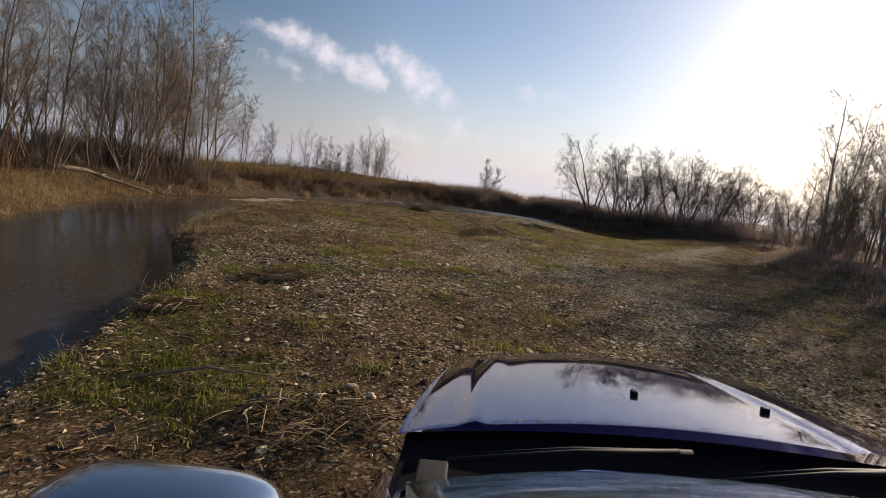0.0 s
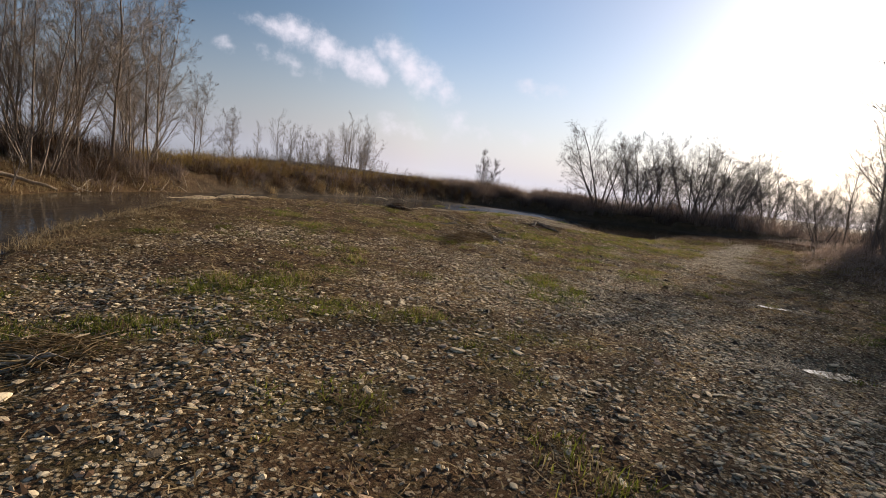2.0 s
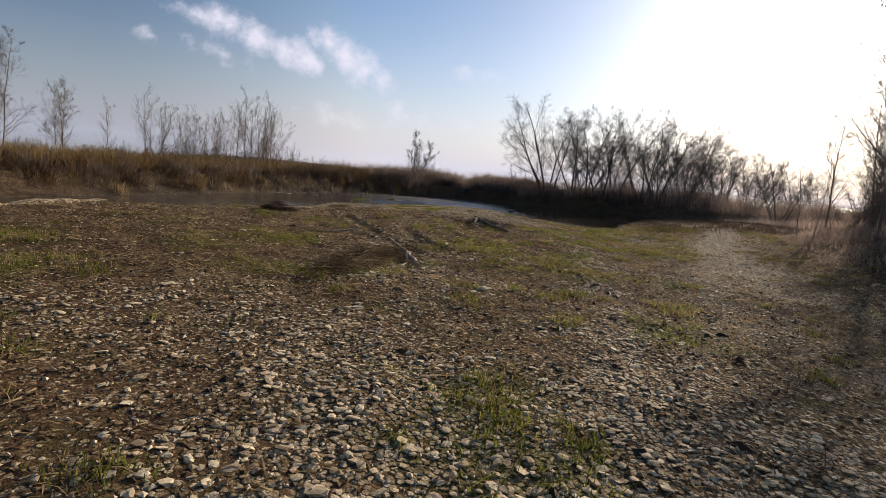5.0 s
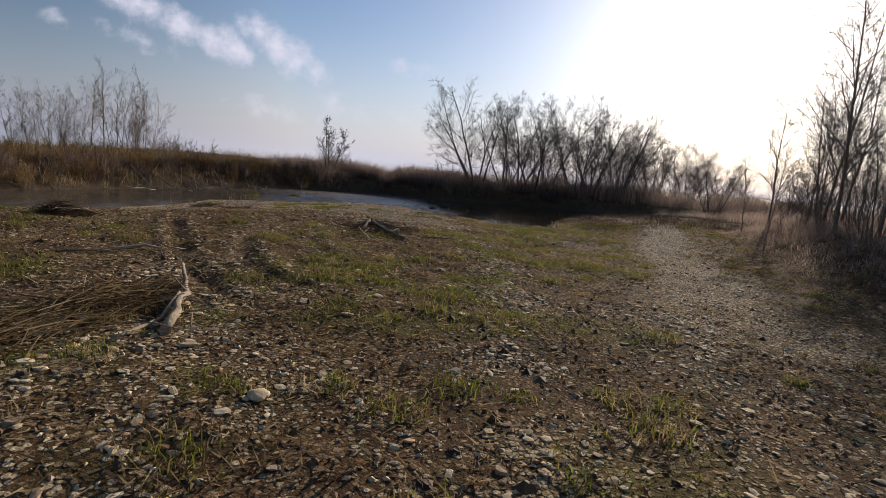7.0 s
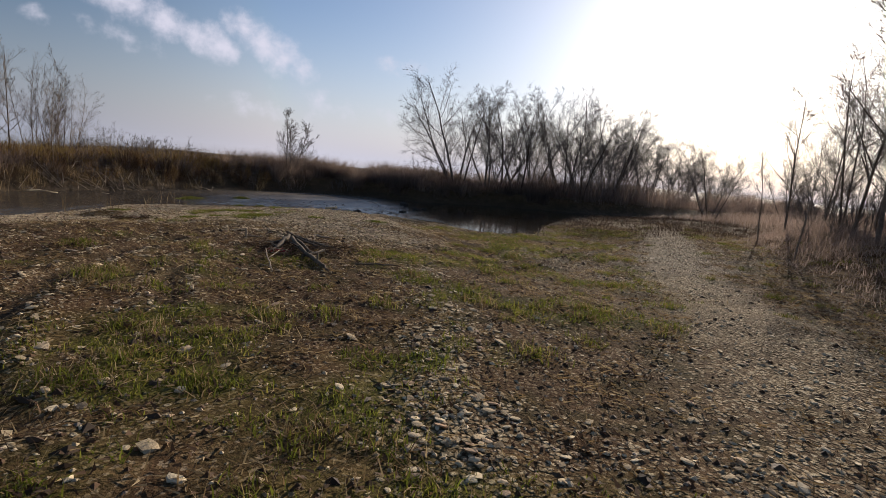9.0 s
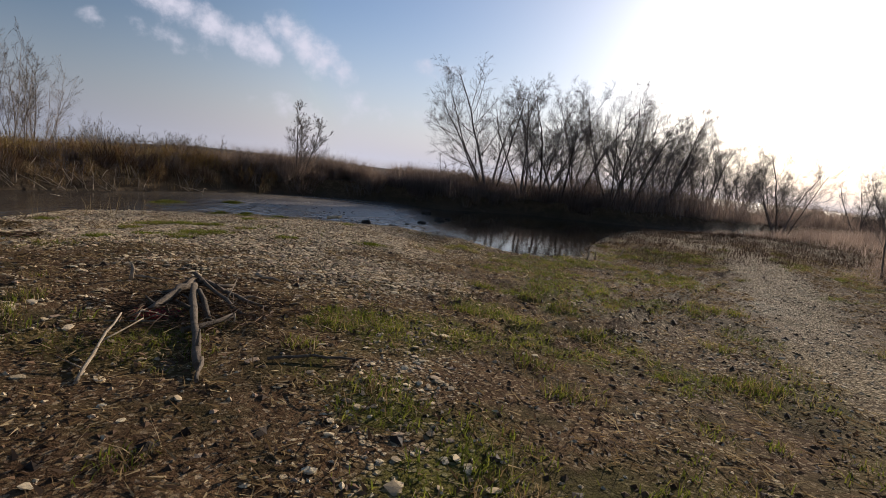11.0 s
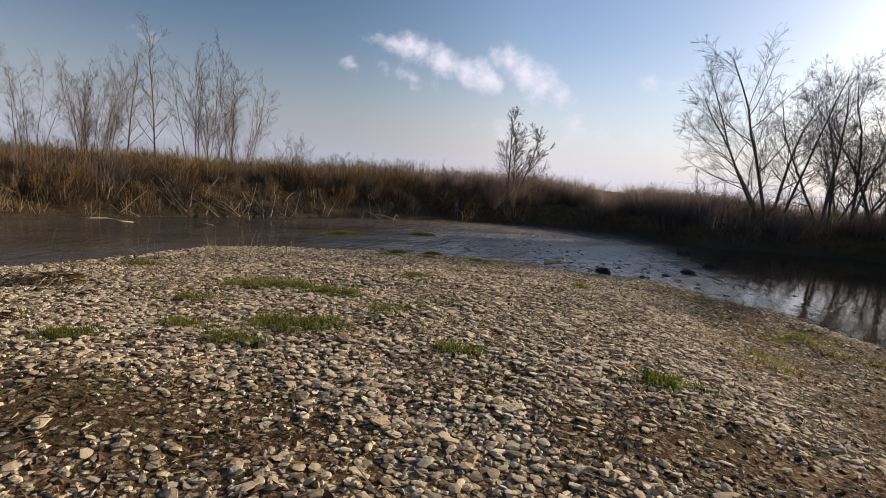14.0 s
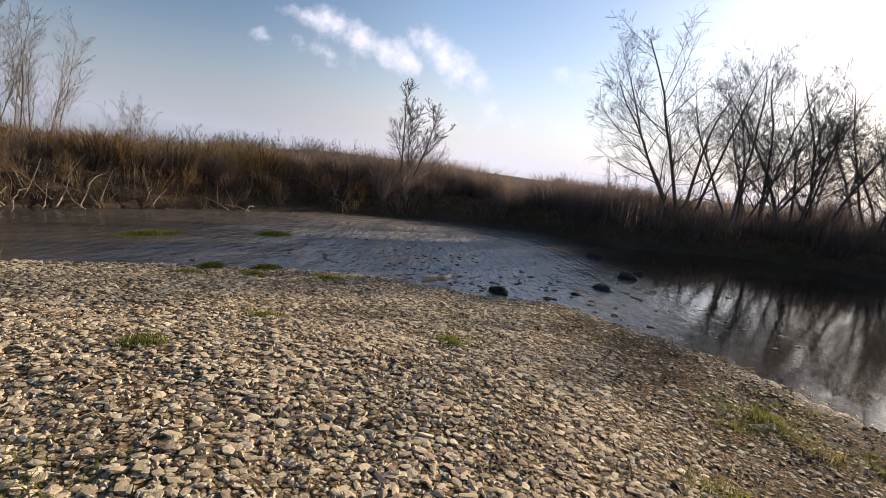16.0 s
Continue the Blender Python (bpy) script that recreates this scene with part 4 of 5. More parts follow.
stuff("pool_thicket", "dark leafless thicket under the trees by the pool", "scrub", [blades(x, y, z, 7, (0.6 + 1.3 * mound(x, y, 77)) * (0.66 + 0.5 * smooth((x - 14) / 8)), 0.009, 0.45, 0.25)], BRUSH_HAZED)

x, y, z = scatter(5200, 27, 75, 46, 80, lambda x, y, dn, df, wet, right: np.where(wet | (df < dn), 0, smooth((dn + 0.5) / 1.5) * smooth((x - 28) / 3)))
stuff("wood_thicket", "tall leafless thicket at the end of the track", "scrub", [blades(x, y, z, 8, (0.3 + 1.3 * fbm(x, y, 0.35, 2, 83)) * (0.4 + 0.7 * smooth((x - 28) / 10)), 0.010, 0.6, 0.3)], BRUSH_HAZED)
x, y, z, off = along(FAR_SHORE, 3600, 6, -7, 2.6, 9)
k = y < 33
x, y, z = x[k], y[k], z[k]
stuff("tree_thicket", "dark brown thicket under the bank trees", "scrub", [blades(x, y, z, 9, 0.35 + 0.95 * mound(x, y, 79), 0.012, 0.6, 0.25)], BRUSH)

# ---- trees ----


def tube(verts, faces, pts, radii, sides):
    base = len(verts)
    for i, (p, r) in enumerate(zip(pts, radii)):
        d = (pts[min(i + 1, len(pts) - 1)] - pts[max(i - 1, 0)]).normalized()
        u = d.orthogonal().normalized()
        w = d.cross(u)
        for k in range(sides):
            q = 6.28319 * k / sides
            verts.append(p + u * (r * math.cos(q)) + w * (r * math.sin(q)))
    for i in range(len(pts) - 1):
        for k in range(sides):
            k2 = (k + 1) % sides
            a0, b0 = base + i * sides + k, base + i * sides + k2
            faces.append((a0, b0, b0 + sides, a0 + sides))


def grow_tree(seed, tall, stems, spread, counts, angles, ratio, radius, up=0.25, wander=0.16, bare=0.25, thin=0.004):
    """Two meshes of a leafless tree: its stems, and its branches down to the twigs."""
    r = random.Random(seed)
    out = {"crown": ([], [])}
    now = [None]

    def branch(p, d, length, rad, level):
        steps = (7, 5, 2, 1, 1)[min(level, 4)]
        pts, radii = [p.copy()], [rad]
        for i in range(steps):
            d = (d + Vector((r.gauss(0, wander), r.gauss(0, wander), r.gauss(0, wander * 0.6) + up * (0.35 if level else 0.2)))).normalized()
            p = p + d * (length / steps)
            pts.append(p.copy())
            radii.append(max(rad * (1 - 0.8 * (i + 1) / steps), thin))
        v, f = out[now[0] if level == 0 else "crown"]
        if level >= len(counts):
            # the last twigs are slivers
            side = d.orthogonal().normalized() * thin * 0.7
            side.rotate(Matrix.Rotation(r.uniform(0, 6.28), 3, d))
            v.extend((pts[0] - side, pts[0] + side, pts[-1] + side * 0.5, pts[-1] - side * 0.5))
            f.append((len(v) - 4, len(v) - 3, len(v) - 2, len(v) - 1))
            return
        tube(v, f, pts, radii, (7, 4, 3, 3, 3)[min(level, 4)])
        for k in range(counts[level]):
            u = bare + (1 - bare) * ((k + r.random()) / counts[level]) if level == 0 else 0.1 + 0.9 * r.random() ** 1.25
            s = u * steps
            i = min(int(s), steps - 1)
            q = pts[i].lerp(pts[i + 1], s - i)
            ax = (pts[i + 1] - pts[i]).normalized()
            side = ax.orthogonal().normalized()
            side.rotate(Matrix.Rotation(r.uniform(0, 6.28), 3, ax))
            ang = radians(angles[level] + r.uniform(-14, 14))
            nd = ax * math.cos(ang) + side * math.sin(ang)
            ln = length * ratio[level] * (1.15 - 0.65 * u) * r.uniform(0.65, 1.25)
            branch(q, nd, ln, max(radii[i] * (0.5 if level == 0 else 0.42), thin), level + 1)

    for k in range(stems):
        now[0] = "trunk" if stems == 1 or stems > 9 else ("stem", k)
        out.setdefault(now[0], ([], []))
        q = 6.28 * k / stems + r.uniform(-0.6, 0.6)
        lean = spread * (r.uniform(0.5, 1.0) if stems > 1 else r.uniform(0.1, 0.4))
        d = Vector((math.cos(q) * lean, math.sin(q) * lean, 1)).normalized()
        branch(Vector((math.cos(q) * 0.06 * stems, math.sin(q) * 0.06 * stems, -0.15)), d, tall * r.uniform(0.8, 1.04) * (1 - 0.5 * lean * lean), radius * r.uniform(0.7, 1.1), 0)
    return out


def tree_kind(name, label, bark, category="tree", group="", **shape):
    root = tagged(new(name), label, category, group)
    for key, (v, f) in grow_tree(**shape).items():
        fa = np.array(f)
        fa = np.concatenate([fa[:, :3], fa[fa[:, 2] != fa[:, 3]][:, [0, 2, 3]]])
        key = key if isinstance(key, str) else "stem"
        ob = new(key, mesh_arrays(key, [tuple(q) for q in v], fa, bark))
        ob.parent = root
    return root


def plant(kind, spots, rnd, first=False, sink=0.0):
    """Set copies of a tree at (x, y, scale); the first is the tree itself."""
    for i, (px, py, s) in enumerate(spots):
        kind_scale = (s, s, s * rnd.uniform(0.93, 1.07))
        m = Matrix.LocRotScale((px, py, height(px, py) - sink * s), Euler((rnd.gauss(0, 0.03), rnd.gauss(0, 0.03), rnd.uniform(0, 6.28))), None)
        ob = kind if i == 0 and first else copy_thing(kind, m)
        ob.matrix_basis = m
        ob.scale = kind_scale


rnd = random.Random(5)
wide_a = tree_kind("riverside_tree", "large bare multi-stemmed willow tree on the river bank", BARK_DARK, group="trees on the far bank",
                   seed=1, tall=8.9, stems=5, spread=0.66, counts=(12, 8, 5, 2), angles=(46, 44, 42, 34), ratio=(0.44, 0.5, 0.58, 0.95), radius=0.09, up=0.2, wander=0.10, bare=0.14, thin=0.0046)
wide_b = tree_kind("riverside_tree", "large bare tree with a rounded crown on the river bank", BARK_DARK, group="trees on the far bank",
                   seed=2, tall=8.6, stems=4, spread=0.45, counts=(12, 8, 5, 2), angles=(46, 44, 42, 34), ratio=(0.42, 0.5, 0.58, 0.95), radius=0.09, up=0.2, wander=0.09, bare=0.18, thin=0.0046)
slim_a = tree_kind("slender_tree", "slender bare tree with fine upright twigs", BARK_PALE, group="slender bank trees",
                   seed=3, tall=9.4, stems=1, spread=0.12, counts=(28, 7, 5, 2), angles=(44, 40, 34, 26), ratio=(0.32, 0.44, 0.6, 1.0), radius=0.066, up=0.2, wander=0.06, bare=0.2, thin=0.0042)
slim_b = tree_kind("slender_tree", "slender bare tree with two leaning stems and fine twigs", BARK_PALE, group="slender bank trees",
                   seed=4, tall=9.6, stems=2, spread=0.3, counts=(22, 7, 5, 2), angles=(44, 40, 34, 26), ratio=(0.32, 0.46, 0.6, 1.0), radius=0.066, up=0.2, wander=0.08, bare=0.2, thin=0.0042)
bushy = tree_kind("bush_willow", "dense many-stemmed bare bush willow on the bank", BARK_PALE, group="bush willows",
                  seed=5, tall=6.2, stems=9, spread=0.5, counts=(12, 5, 4), angles=(32, 36, 34), ratio=(0.32, 0.5, 0.6), radius=0.042, up=0.2, wander=0.08, bare=0.18, thin=0.0045)
shoot_a = tree_kind("willow_sapling", "thin young willow with several upright shoots", BARK_PALE, group="saplings on the far bank",
                    seed=6, tall=4.6, stems=5, spread=0.28, counts=(16, 6, 4), angles=(36, 34, 34), ratio=(0.30, 0.48, 0.6), radius=0.022, up=0.24, wander=0.06, bare=0.2, thin=0.003)
shoot_b = tree_kind("willow_sapling", "thin upright sapling with sparse ascending twigs", BARK_PALE, group="saplings on the far bank",
                    seed=8, tall=4.6, stems=1, spread=0.18, counts=(24, 6, 3), angles=(40, 38, 36), ratio=(0.30, 0.46, 0.55), radius=0.03, up=0.24, wander=0.05, bare=0.25, thin=0.003)
small = tree_kind("small_tree", "small bare oval-crowned tree alone on the field edge", BARK_DARK,
                  seed=29, tall=3.3, stems=3, spread=0.16, counts=(18, 7, 6), angles=(46, 38, 34), ratio=(0.40, 0.46, 0.65), radius=0.042, up=0.2, wander=0.05, bare=0.16, thin=0.006)
shrub = tree_kind("bare_shrub", "dense leafless brown shrub on the bank", BARK_DARK, "shrub", "shrubs on the banks",
                  seed=10, tall=1.9, stems=6, spread=0.75, counts=(5, 4, 4), angles=(32, 32, 30), ratio=(0.45, 0.55, 0.85), radius=0.014, up=0.2, bare=0.1, thin=0.003)

plant(wide_a, [(15.5, 60.4, 0.92), (19.6, 62.6, 0.88), (24.6, 62.6, 0.9), (29.5, 64.6, 0.95), (38, 73, 0.95), (47, 79, 0.8), (62, 92, 0.8), (36, 60, 0.75), (50, 64, 0.75)], rnd, True)
plant(wide_b, [(17.9, 60.9, 0.9), (22.0, 62.3, 0.9), (27.5, 66, 0.95), (33, 69, 0.95), (42, 74, 0.8), (54, 87, 0.75), (69, 97, 0.75), (26.0, 62.0, 0.85), (20.3, 61.2, 0.9), (31.0, 66.5, 0.9), (35.5, 68, 0.9), (47, 60, 0.75), (55, 72, 0.8)], rnd, True)
plant(slim_a, [(-16.4, 29.2, 1.0), (-15.7, 30.6, 0.9), (-11.8, 31.2, 1.08), (-13.6, 28.6, 0.78), (-17.8, 27.6, 0.95), (22.3, 35.8, 1.15), (24.4, 38.5, 1.0), (21.0, 27.5, 1.0), (25.5, 42.3, 0.75), (20.4, 29.6, 0.8), (22.4, 31.8, 0.9), (24.2, 35.0, 0.95), (21.8, 33.8, 0.75), (25.6, 38.8, 0.9), (21.9, 26.0, 0.85),
               (-19.5, 25.5, 1.0), (26.5, 36.5, 1.15), (-14.6, 24.4, 0.85), (-18.4, 43, 1.1), (-15.4, 38.4, 1.0)], rnd, True)
plant(slim_b, [(-12.4, 30.2, 0.92), (-11.1, 33.0, 0.85), (-13.0, 26.6, 0.7), (-14.5, 32.5, 0.85), (-10.9, 36.3, 0.5), (-10.6, 39.2, 0.36), (23.6, 33.0, 0.95), (26.6, 40.8, 0.85), (29.6, 44.2, 0.75),
               (-12.0, 27.6, 0.75), (23.2, 30.0, 0.9), (-18.6, 31.0, 0.9), (22.8, 23.5, 0.85), (-17.0, 40.6, 1.05), (-12.9, 35.6, 0.85), (24.5, 26.5, 0.9), (-13.5, 21.0, 0.9), (-14.8, 18.0, 1.0), (-13.0, 15.6, 0.85), (-16.0, 22.0, 1.0), (-16.4, 15.5, 1.0), (-13.6, 12.4, 0.9)], rnd, True)
plant(bushy, [(-13.2, 29.6, 1.0), (-12.4, 28.4, 0.85), (-14.6, 30.2, 0.9), (-11.4, 32.2, 0.7), (-16.5, 27.0, 0.9), (-13.4, 24.6, 0.75), (-14.0, 13.5, 0.9), (-14.6, 16.4, 1.0), (-15.2, 19.6, 0.95), (-14.4, 22.6, 0.9)], rnd, True)
# the thicket of young trees behind the brambles along the track
edge_y, edge_x = [p[1] for p in RIGHT_EDGE], [p[0] for p in RIGHT_EDGE]
for kind, n_, y0, y1, o0, o1, s0, s1 in ((slim_a, 5, 24, 45, 5.5, 11, 0.5, 0.85), (slim_b, 4, 24, 45, 5.5, 12, 0.5, 0.8), (bushy, 2, 24, 47, 6, 9, 0.45, 0.7), (shoot_a, 10, 20, 46, 3.6, 7, 0.6, 1.0), (shoot_b, 14, 20, 47, 3.6, 8, 0.7, 1.1)):
    plant(kind, [(float(np.interp(py, edge_y, edge_x)) + rnd.uniform(o0, o1), py, rnd.uniform(s0, s1)) for py in (rnd.uniform(y0, y1) for _ in range(n_))], rnd)
plant(shoot_a, [(-5.7, 50.0, 1.0), (-5.3, 50.5, 0.95), (-5.2, 51.6, 0.85), (-6.5, 46.6, 0.8), (-7.4, 47.3, 0.75), (-8.2, 46.0, 0.7), (-5.1, 55.0, 0.5), (-4.2, 54.2, 0.42), (-9.4, 44.8, 0.8), (-8.8, 48.5, 0.75)], rnd, True)
plant(shoot_b, [(-6.0, 47.0, 1.0), (-5.7, 48.1, 1.1), (-7.0, 46.4, 0.75), (-4.7, 49.2, 0.8), (-8.6, 44.0, 0.8), (-9.6, 41.0, 0.75), (-9.9, 38.5, 0.8), (19.6, 36.0, 0.9), (22.6, 40.5, 0.9)], rnd, True)
plant(small, [(4.4, 57.0, 1.14), (10.5, 61.5, 0.35)], rnd, True)
shrub_spots = [(12.6, 59.8, 0.8), (14.5, 59.6, 0.9), (16.4, 60.5, 1.0), (18.6, 60.8, 0.9), (20.5, 61.0, 1.1), (22.6, 61.2, 1.0), (24.8, 61.3, 1.2), (27.0, 61.8, 1.2), (29.5, 62.4, 1.2), (32.5, 64, 1.3), (36, 66, 1.3),
               (40, 69, 1.4), (46, 73, 1.4), (53, 78, 1.4), (22.0, 37.5, 0.9), (20.4, 33.0, 0.9), (20.2, 30.2, 0.9), (18.8, 26.0, 0.9), (22.2, 34.9, 1.1), (25.0, 40.2, 1.0), (22.0, 29.5, 1.2), (17.6, 21.5, 0.8), (20, 24, 1.1),
               (-11.4, 25.2, 1.2), (-11.5, 29.2, 1.0), (-10.9, 31.0, 0.8), (-13.2, 23.4, 0.8), (-15.5, 26.5, 1.1), (-12.8, 33.2, 1.0)]
shrub_spots += [(13 + 2.1 * i + rnd.uniform(-0.7, 0.7), 60.3 + 0.42 * i + rnd.uniform(-0.5, 1.2) + max(0, i - 9) * 0.55, rnd.uniform(0.8, 1.25)) for i in range(26)]
sx0, sy0, _, _ = along(FAR_SHORE, 70, 29, 14, 0.2, 2.6)
shrub_spots += [(float(px), float(py), rnd.uniform(0.36, 0.62)) for px, py in zip(sx0, sy0)]
shrub_spots += [(float(np.interp(py, edge_y, edge_x)) + rnd.uniform(2.2, 6.5), py, rnd.uniform(0.7, 1.25)) for py in (rnd.uniform(14, 48) for _ in range(14))]
shrub_spots += [(-12.0 - 3.5 * rnd.random(), 15 + 1.2 * i, rnd.uniform(0.7, 1.2)) for i in range(14)]
sx0, sy0, _, _ = along(FAR_SHORE, 26, 38, 9, 3.0, 5.0)
shrub_spots += [(float(px), float(py), rnd.uniform(0.5, 0.8)) for px, py in zip(sx0, sy0)]
plant(shrub, shrub_spots, rnd, True)
golden = tree_kind("golden_shrub", "bushy golden-brown willow shrub on the far bank", GOLD_TWIG, "shrub", "golden shrubs on the far bank",
                   seed=15, tall=1.25, stems=9, spread=0.7, counts=(6, 4, 3), angles=(34, 32, 30), ratio=(0.5, 0.55, 0.85), radius=0.011, up=0.2, bare=0.1, thin=0.004)
sx0, sy0, _, _ = along(FAR_SHORE, 46, 33, 7, 0.3, 3.0)
plant(golden, [(float(px), float(py), rnd.uniform(0.55, 0.95)) for px, py in zip(sx0, sy0)], rnd, True)

# far woods on the rise behind the field
wood = tree_kind("far_copse", "dark distant copse on the skyline", BARK_DARK, "wood", "woods on the skyline",
                 seed=12, tall=12.5, stems=12, spread=1.0, counts=(7, 4, 2), angles=(50, 45, 45), ratio=(0.5, 0.6, 0.7), radius=0.1, up=0.1, bare=0.0, thin=0.03)
plant(wood, [((150 + 20 * rnd.random()) * math.sin(radians(q)) + 3, 150 * math.cos(radians(q)) + 20 + 15 * rnd.random(), rnd.uniform(0.85, 1.0)) for q in np.arange(-27, -11, 0.8)], rnd, True, 0.3)

# ---- the car the journey starts from ----


def solid(fn, nu, nv, thick=0.0):
    """A bmesh sheet from fn(u, v) over 0..1, with thickness below where asked."""
    bm = bmesh.new()
    rows = [[bm.verts.new(fn(i / nu, j / nv)) for i in range(nu + 1)] for j in range(nv + 1)]
    for j in range(nv):
        for i in range(nu):
            bm.faces.new((rows[j][i], rows[j][i + 1], rows[j + 1][i + 1], rows[j + 1][i]))
    if thick:
        bmesh.ops.solidify(bm, geom=bm.faces[:], thickness=thick)
    bmesh.ops.recalc_face_normals(bm, faces=bm.faces[:])
    for f in bm.faces:
        f.smooth = True
    return bm


def rod(points, radii, sides=8):
    """A bent round bar through points, its ends closed."""
    v, f = [], []
    tube(v, f, [Vector(p) for p in points], radii, sides)
    bm = bmesh.new()
    vs = [bm.verts.new(p) for p in v]
    for q in f:
        bm.faces.new([vs[i] for i in q]).smooth = True
    bm.faces.new(vs[:sides][::-1])
    bm.faces.new(vs[-sides:])
    return bm


def box(x0, x1, y0, y1, z0, z1, bevel=0.02):
    bm = bmesh.new()
    bmesh.ops.create_cube(bm, size=1.0)
    for p in bm.verts:
        p.co = Vector(((x0 + x1) / 2 + p.co.x * (x1 - x0), (y0 + y1) / 2 + p.co.y * (y1 - y0), (z0 + z1) / 2 + p.co.z * (z1 - z0)))
    bmesh.ops.bevel(bm, geom=bm.edges[:], offset=bevel, segments=3, affect="EDGES", profile=0.6)
    for f in bm.faces:
        f.smooth = True
    return bm


PAINT, GLASS = mat_paint(), mat_glass()
CAP = mat_plain("mirror_cap_paint", (0.42, 0.45, 0.52), 0.08, 0.9, 1.0)
BLACK = mat_plain("black_plastic", (0.012, 0.011, 0.011), 0.7, spec=0.2, grain=0.3)
RUBBER = mat_plain("tyre_rubber", (0.015, 0.015, 0.015), 0.85, grain=0.4)
RIM = mat_plain("alloy", (0.55, 0.55, 0.56), 0.3, 1.0)
LAMP = mat_plain("lamp_lens", (0.7, 0.72, 0.74), 0.08, 0.3, 0.8)
RED = mat_plain("tail_lens", (0.3, 0.012, 0.01), 0.15, 0.0, 0.6)
TRIM = mat_plain("grey_trim", (0.05, 0.047, 0.042), 0.8, spec=0.15, grain=0.3)
FABRIC = mat_plain("seat_cloth", (0.05, 0.05, 0.055), 0.95, grain=0.5)
DASH = mat_plain("dashboard_plastic", (0.035, 0.038, 0.032), 0.6, grain=0.4)


def build_car():
    car = tagged(new("parked_car"), "dark blue metallic car standing on the gravel, clean glossy bonnet", "car")
    stations = [(-2.95, 0.70, 0.62, 0.95), (-2.85, 0.80, 0.40, 1.02), (-2.2, 0.87, 0.30, 1.05), (-1.0, 0.88, 0.28, 1.05), (-0.2, 0.82, 0.28, 1.04), (0.4, 0.785, 0.28, 1.02), (0.9, 0.745, 0.30, 0.97), (1.18, 0.70, 0.34, 0.93), (1.40, 0.62, 0.42, 0.84)]

    def shell(u, v):
        s = v * (len(stations) - 1)
        i = min(int(s), len(stations) - 2)
        w = s - i
        y_, hw, zb, zt = (a0 + (b0 - a0) * w for a0, b0 in zip(stations[i], stations[i + 1]))
        ring = [(0.80, 0.0), (0.97, 0.10), (1.0, 0.35), (0.995, 0.65), (0.985, 0.80), (0.965, 0.92), (0.93, 0.97), (0.3, 1.0)]
        ring = [(-a0, b0) for a0, b0 in ring] + ring[::-1]
        q = u * (len(ring) - 1)
        k = min(int(q), len(ring) - 2)
        a0, b0 = (ring[k][m] + (ring[k + 1][m] - ring[k][m]) * (q - k) for m in (0, 1))
        return (a0 * hw, y_, zb + (zt - zb) * b0)

    body = solid(shell, 30, 40)
    part("body", body, PAINT, car)
    part("front_bumper", solid(lambda u, v: ((u - 0.5) * 1.45, 1.30 + 0.10 * (1 - (2 * u - 1) ** 2) + 0.05 * math.sin(v * 3.14), 0.30 + 0.42 * v), 16, 8, 0.05), PAINT, car)
    part("grille", box(-0.42, 0.42, 1.38, 1.46, 0.55, 0.68), BLACK, car, "black slatted grille")
    part("rear_bumper", box(-0.80, 0.80, -3.08, -2.88, 0.35, 0.65, 0.05), PAINT, car)

    def hood(u, v):
        a0 = 2 * u - 1
        hw = 0.785 - 0.10 * v ** 1.6
        y_ = 0.02 + 0.10 * (1 - a0 * a0) + v * (1.22 + 0.08 * (1 - a0 * a0))
        z_ = 1.11 - 0.165 * v - 0.035 * v * v - 0.02 * v ** 6 - 0.035 * a0 * a0 - 0.04 * max(0, abs(a0) - 0.9) * 10 * 0.25
        z_ += 0.018 * math.exp(-((abs(a0) - 0.72 + 0.05 * v) / 0.04) ** 2)
        return (a0 * hw, y_, z_)

    bonnet = part("bonnet", solid(hood, 48, 26, 0.018), PAINT, car, "glossy blue bonnet with pressed creases")
    for sx in (0.014, 0.455):
        nx0, ny0, nz0 = hood((sx / 0.77 + 1) / 2, 0.28)
        part("washer_nozzle", box(sx - 0.012, sx + 0.012, ny0 - 0.014, ny0 + 0.014, nz0 - 0.006, nz0 + 0.02, 0.006), BLACK, bonnet, "small black washer nozzle")
    part("cowl", solid(lambda u, v: ((2 * u - 1) * 0.76, -0.20 + 0.10 * (1 - (2 * u - 1) ** 2) + 0.26 * v, 1.055 - 0.03 * (1 - v)), 16, 4, 0.02), BLACK, car, "black scuttle panel")
    # wipers lie along the foot of the windscreen
    for x0, x1 in ((-0.62, 0.05), (0.02, 0.70)):
        arm = part("wiper", rod([(x1, 0.02, 1.085), ((x0 + x1) / 2, -0.06, 1.11), (x0 + 0.1, -0.13, 1.115)], [0.012, 0.009, 0.006], 6), BLACK, car)
        part("wiper_blade", rod([(x0, -0.17, 1.108), ((x0 + x1) / 2, -0.09, 1.118), (x1 - 0.05, -0.02, 1.11)], [0.008, 0.010, 0.008], 6), BLACK, arm)

    def screen(u, v):
        a0 = 2 * u - 1
        return (a0 * (0.72 - 0.12 * v), -0.21 + 0.13 * (1 - a0 * a0) - v * 0.84, 1.07 + 0.40 * v + 0.03 * math.sin(v * 3.14) - 0.01 * a0 * a0)

    part("windscreen", solid(screen, 20, 12, 0.006), GLASS, car, "clear reflecting windscreen")
    for sx in (-1, 1):
        part("pillar", rod([(sx * 0.78, -0.14, 1.02), (sx * 0.755, -0.27, 1.085), (sx * 0.69, -0.7, 1.31), (sx * 0.63, -1.08, 1.475)], [0.03, 0.035, 0.035, 0.04]), PAINT, car)
        part("pillar", rod([(sx * 0.82, -1.45, 1.04), (sx * 0.66, -1.5, 1.47)], [0.05, 0.04]), PAINT, car)
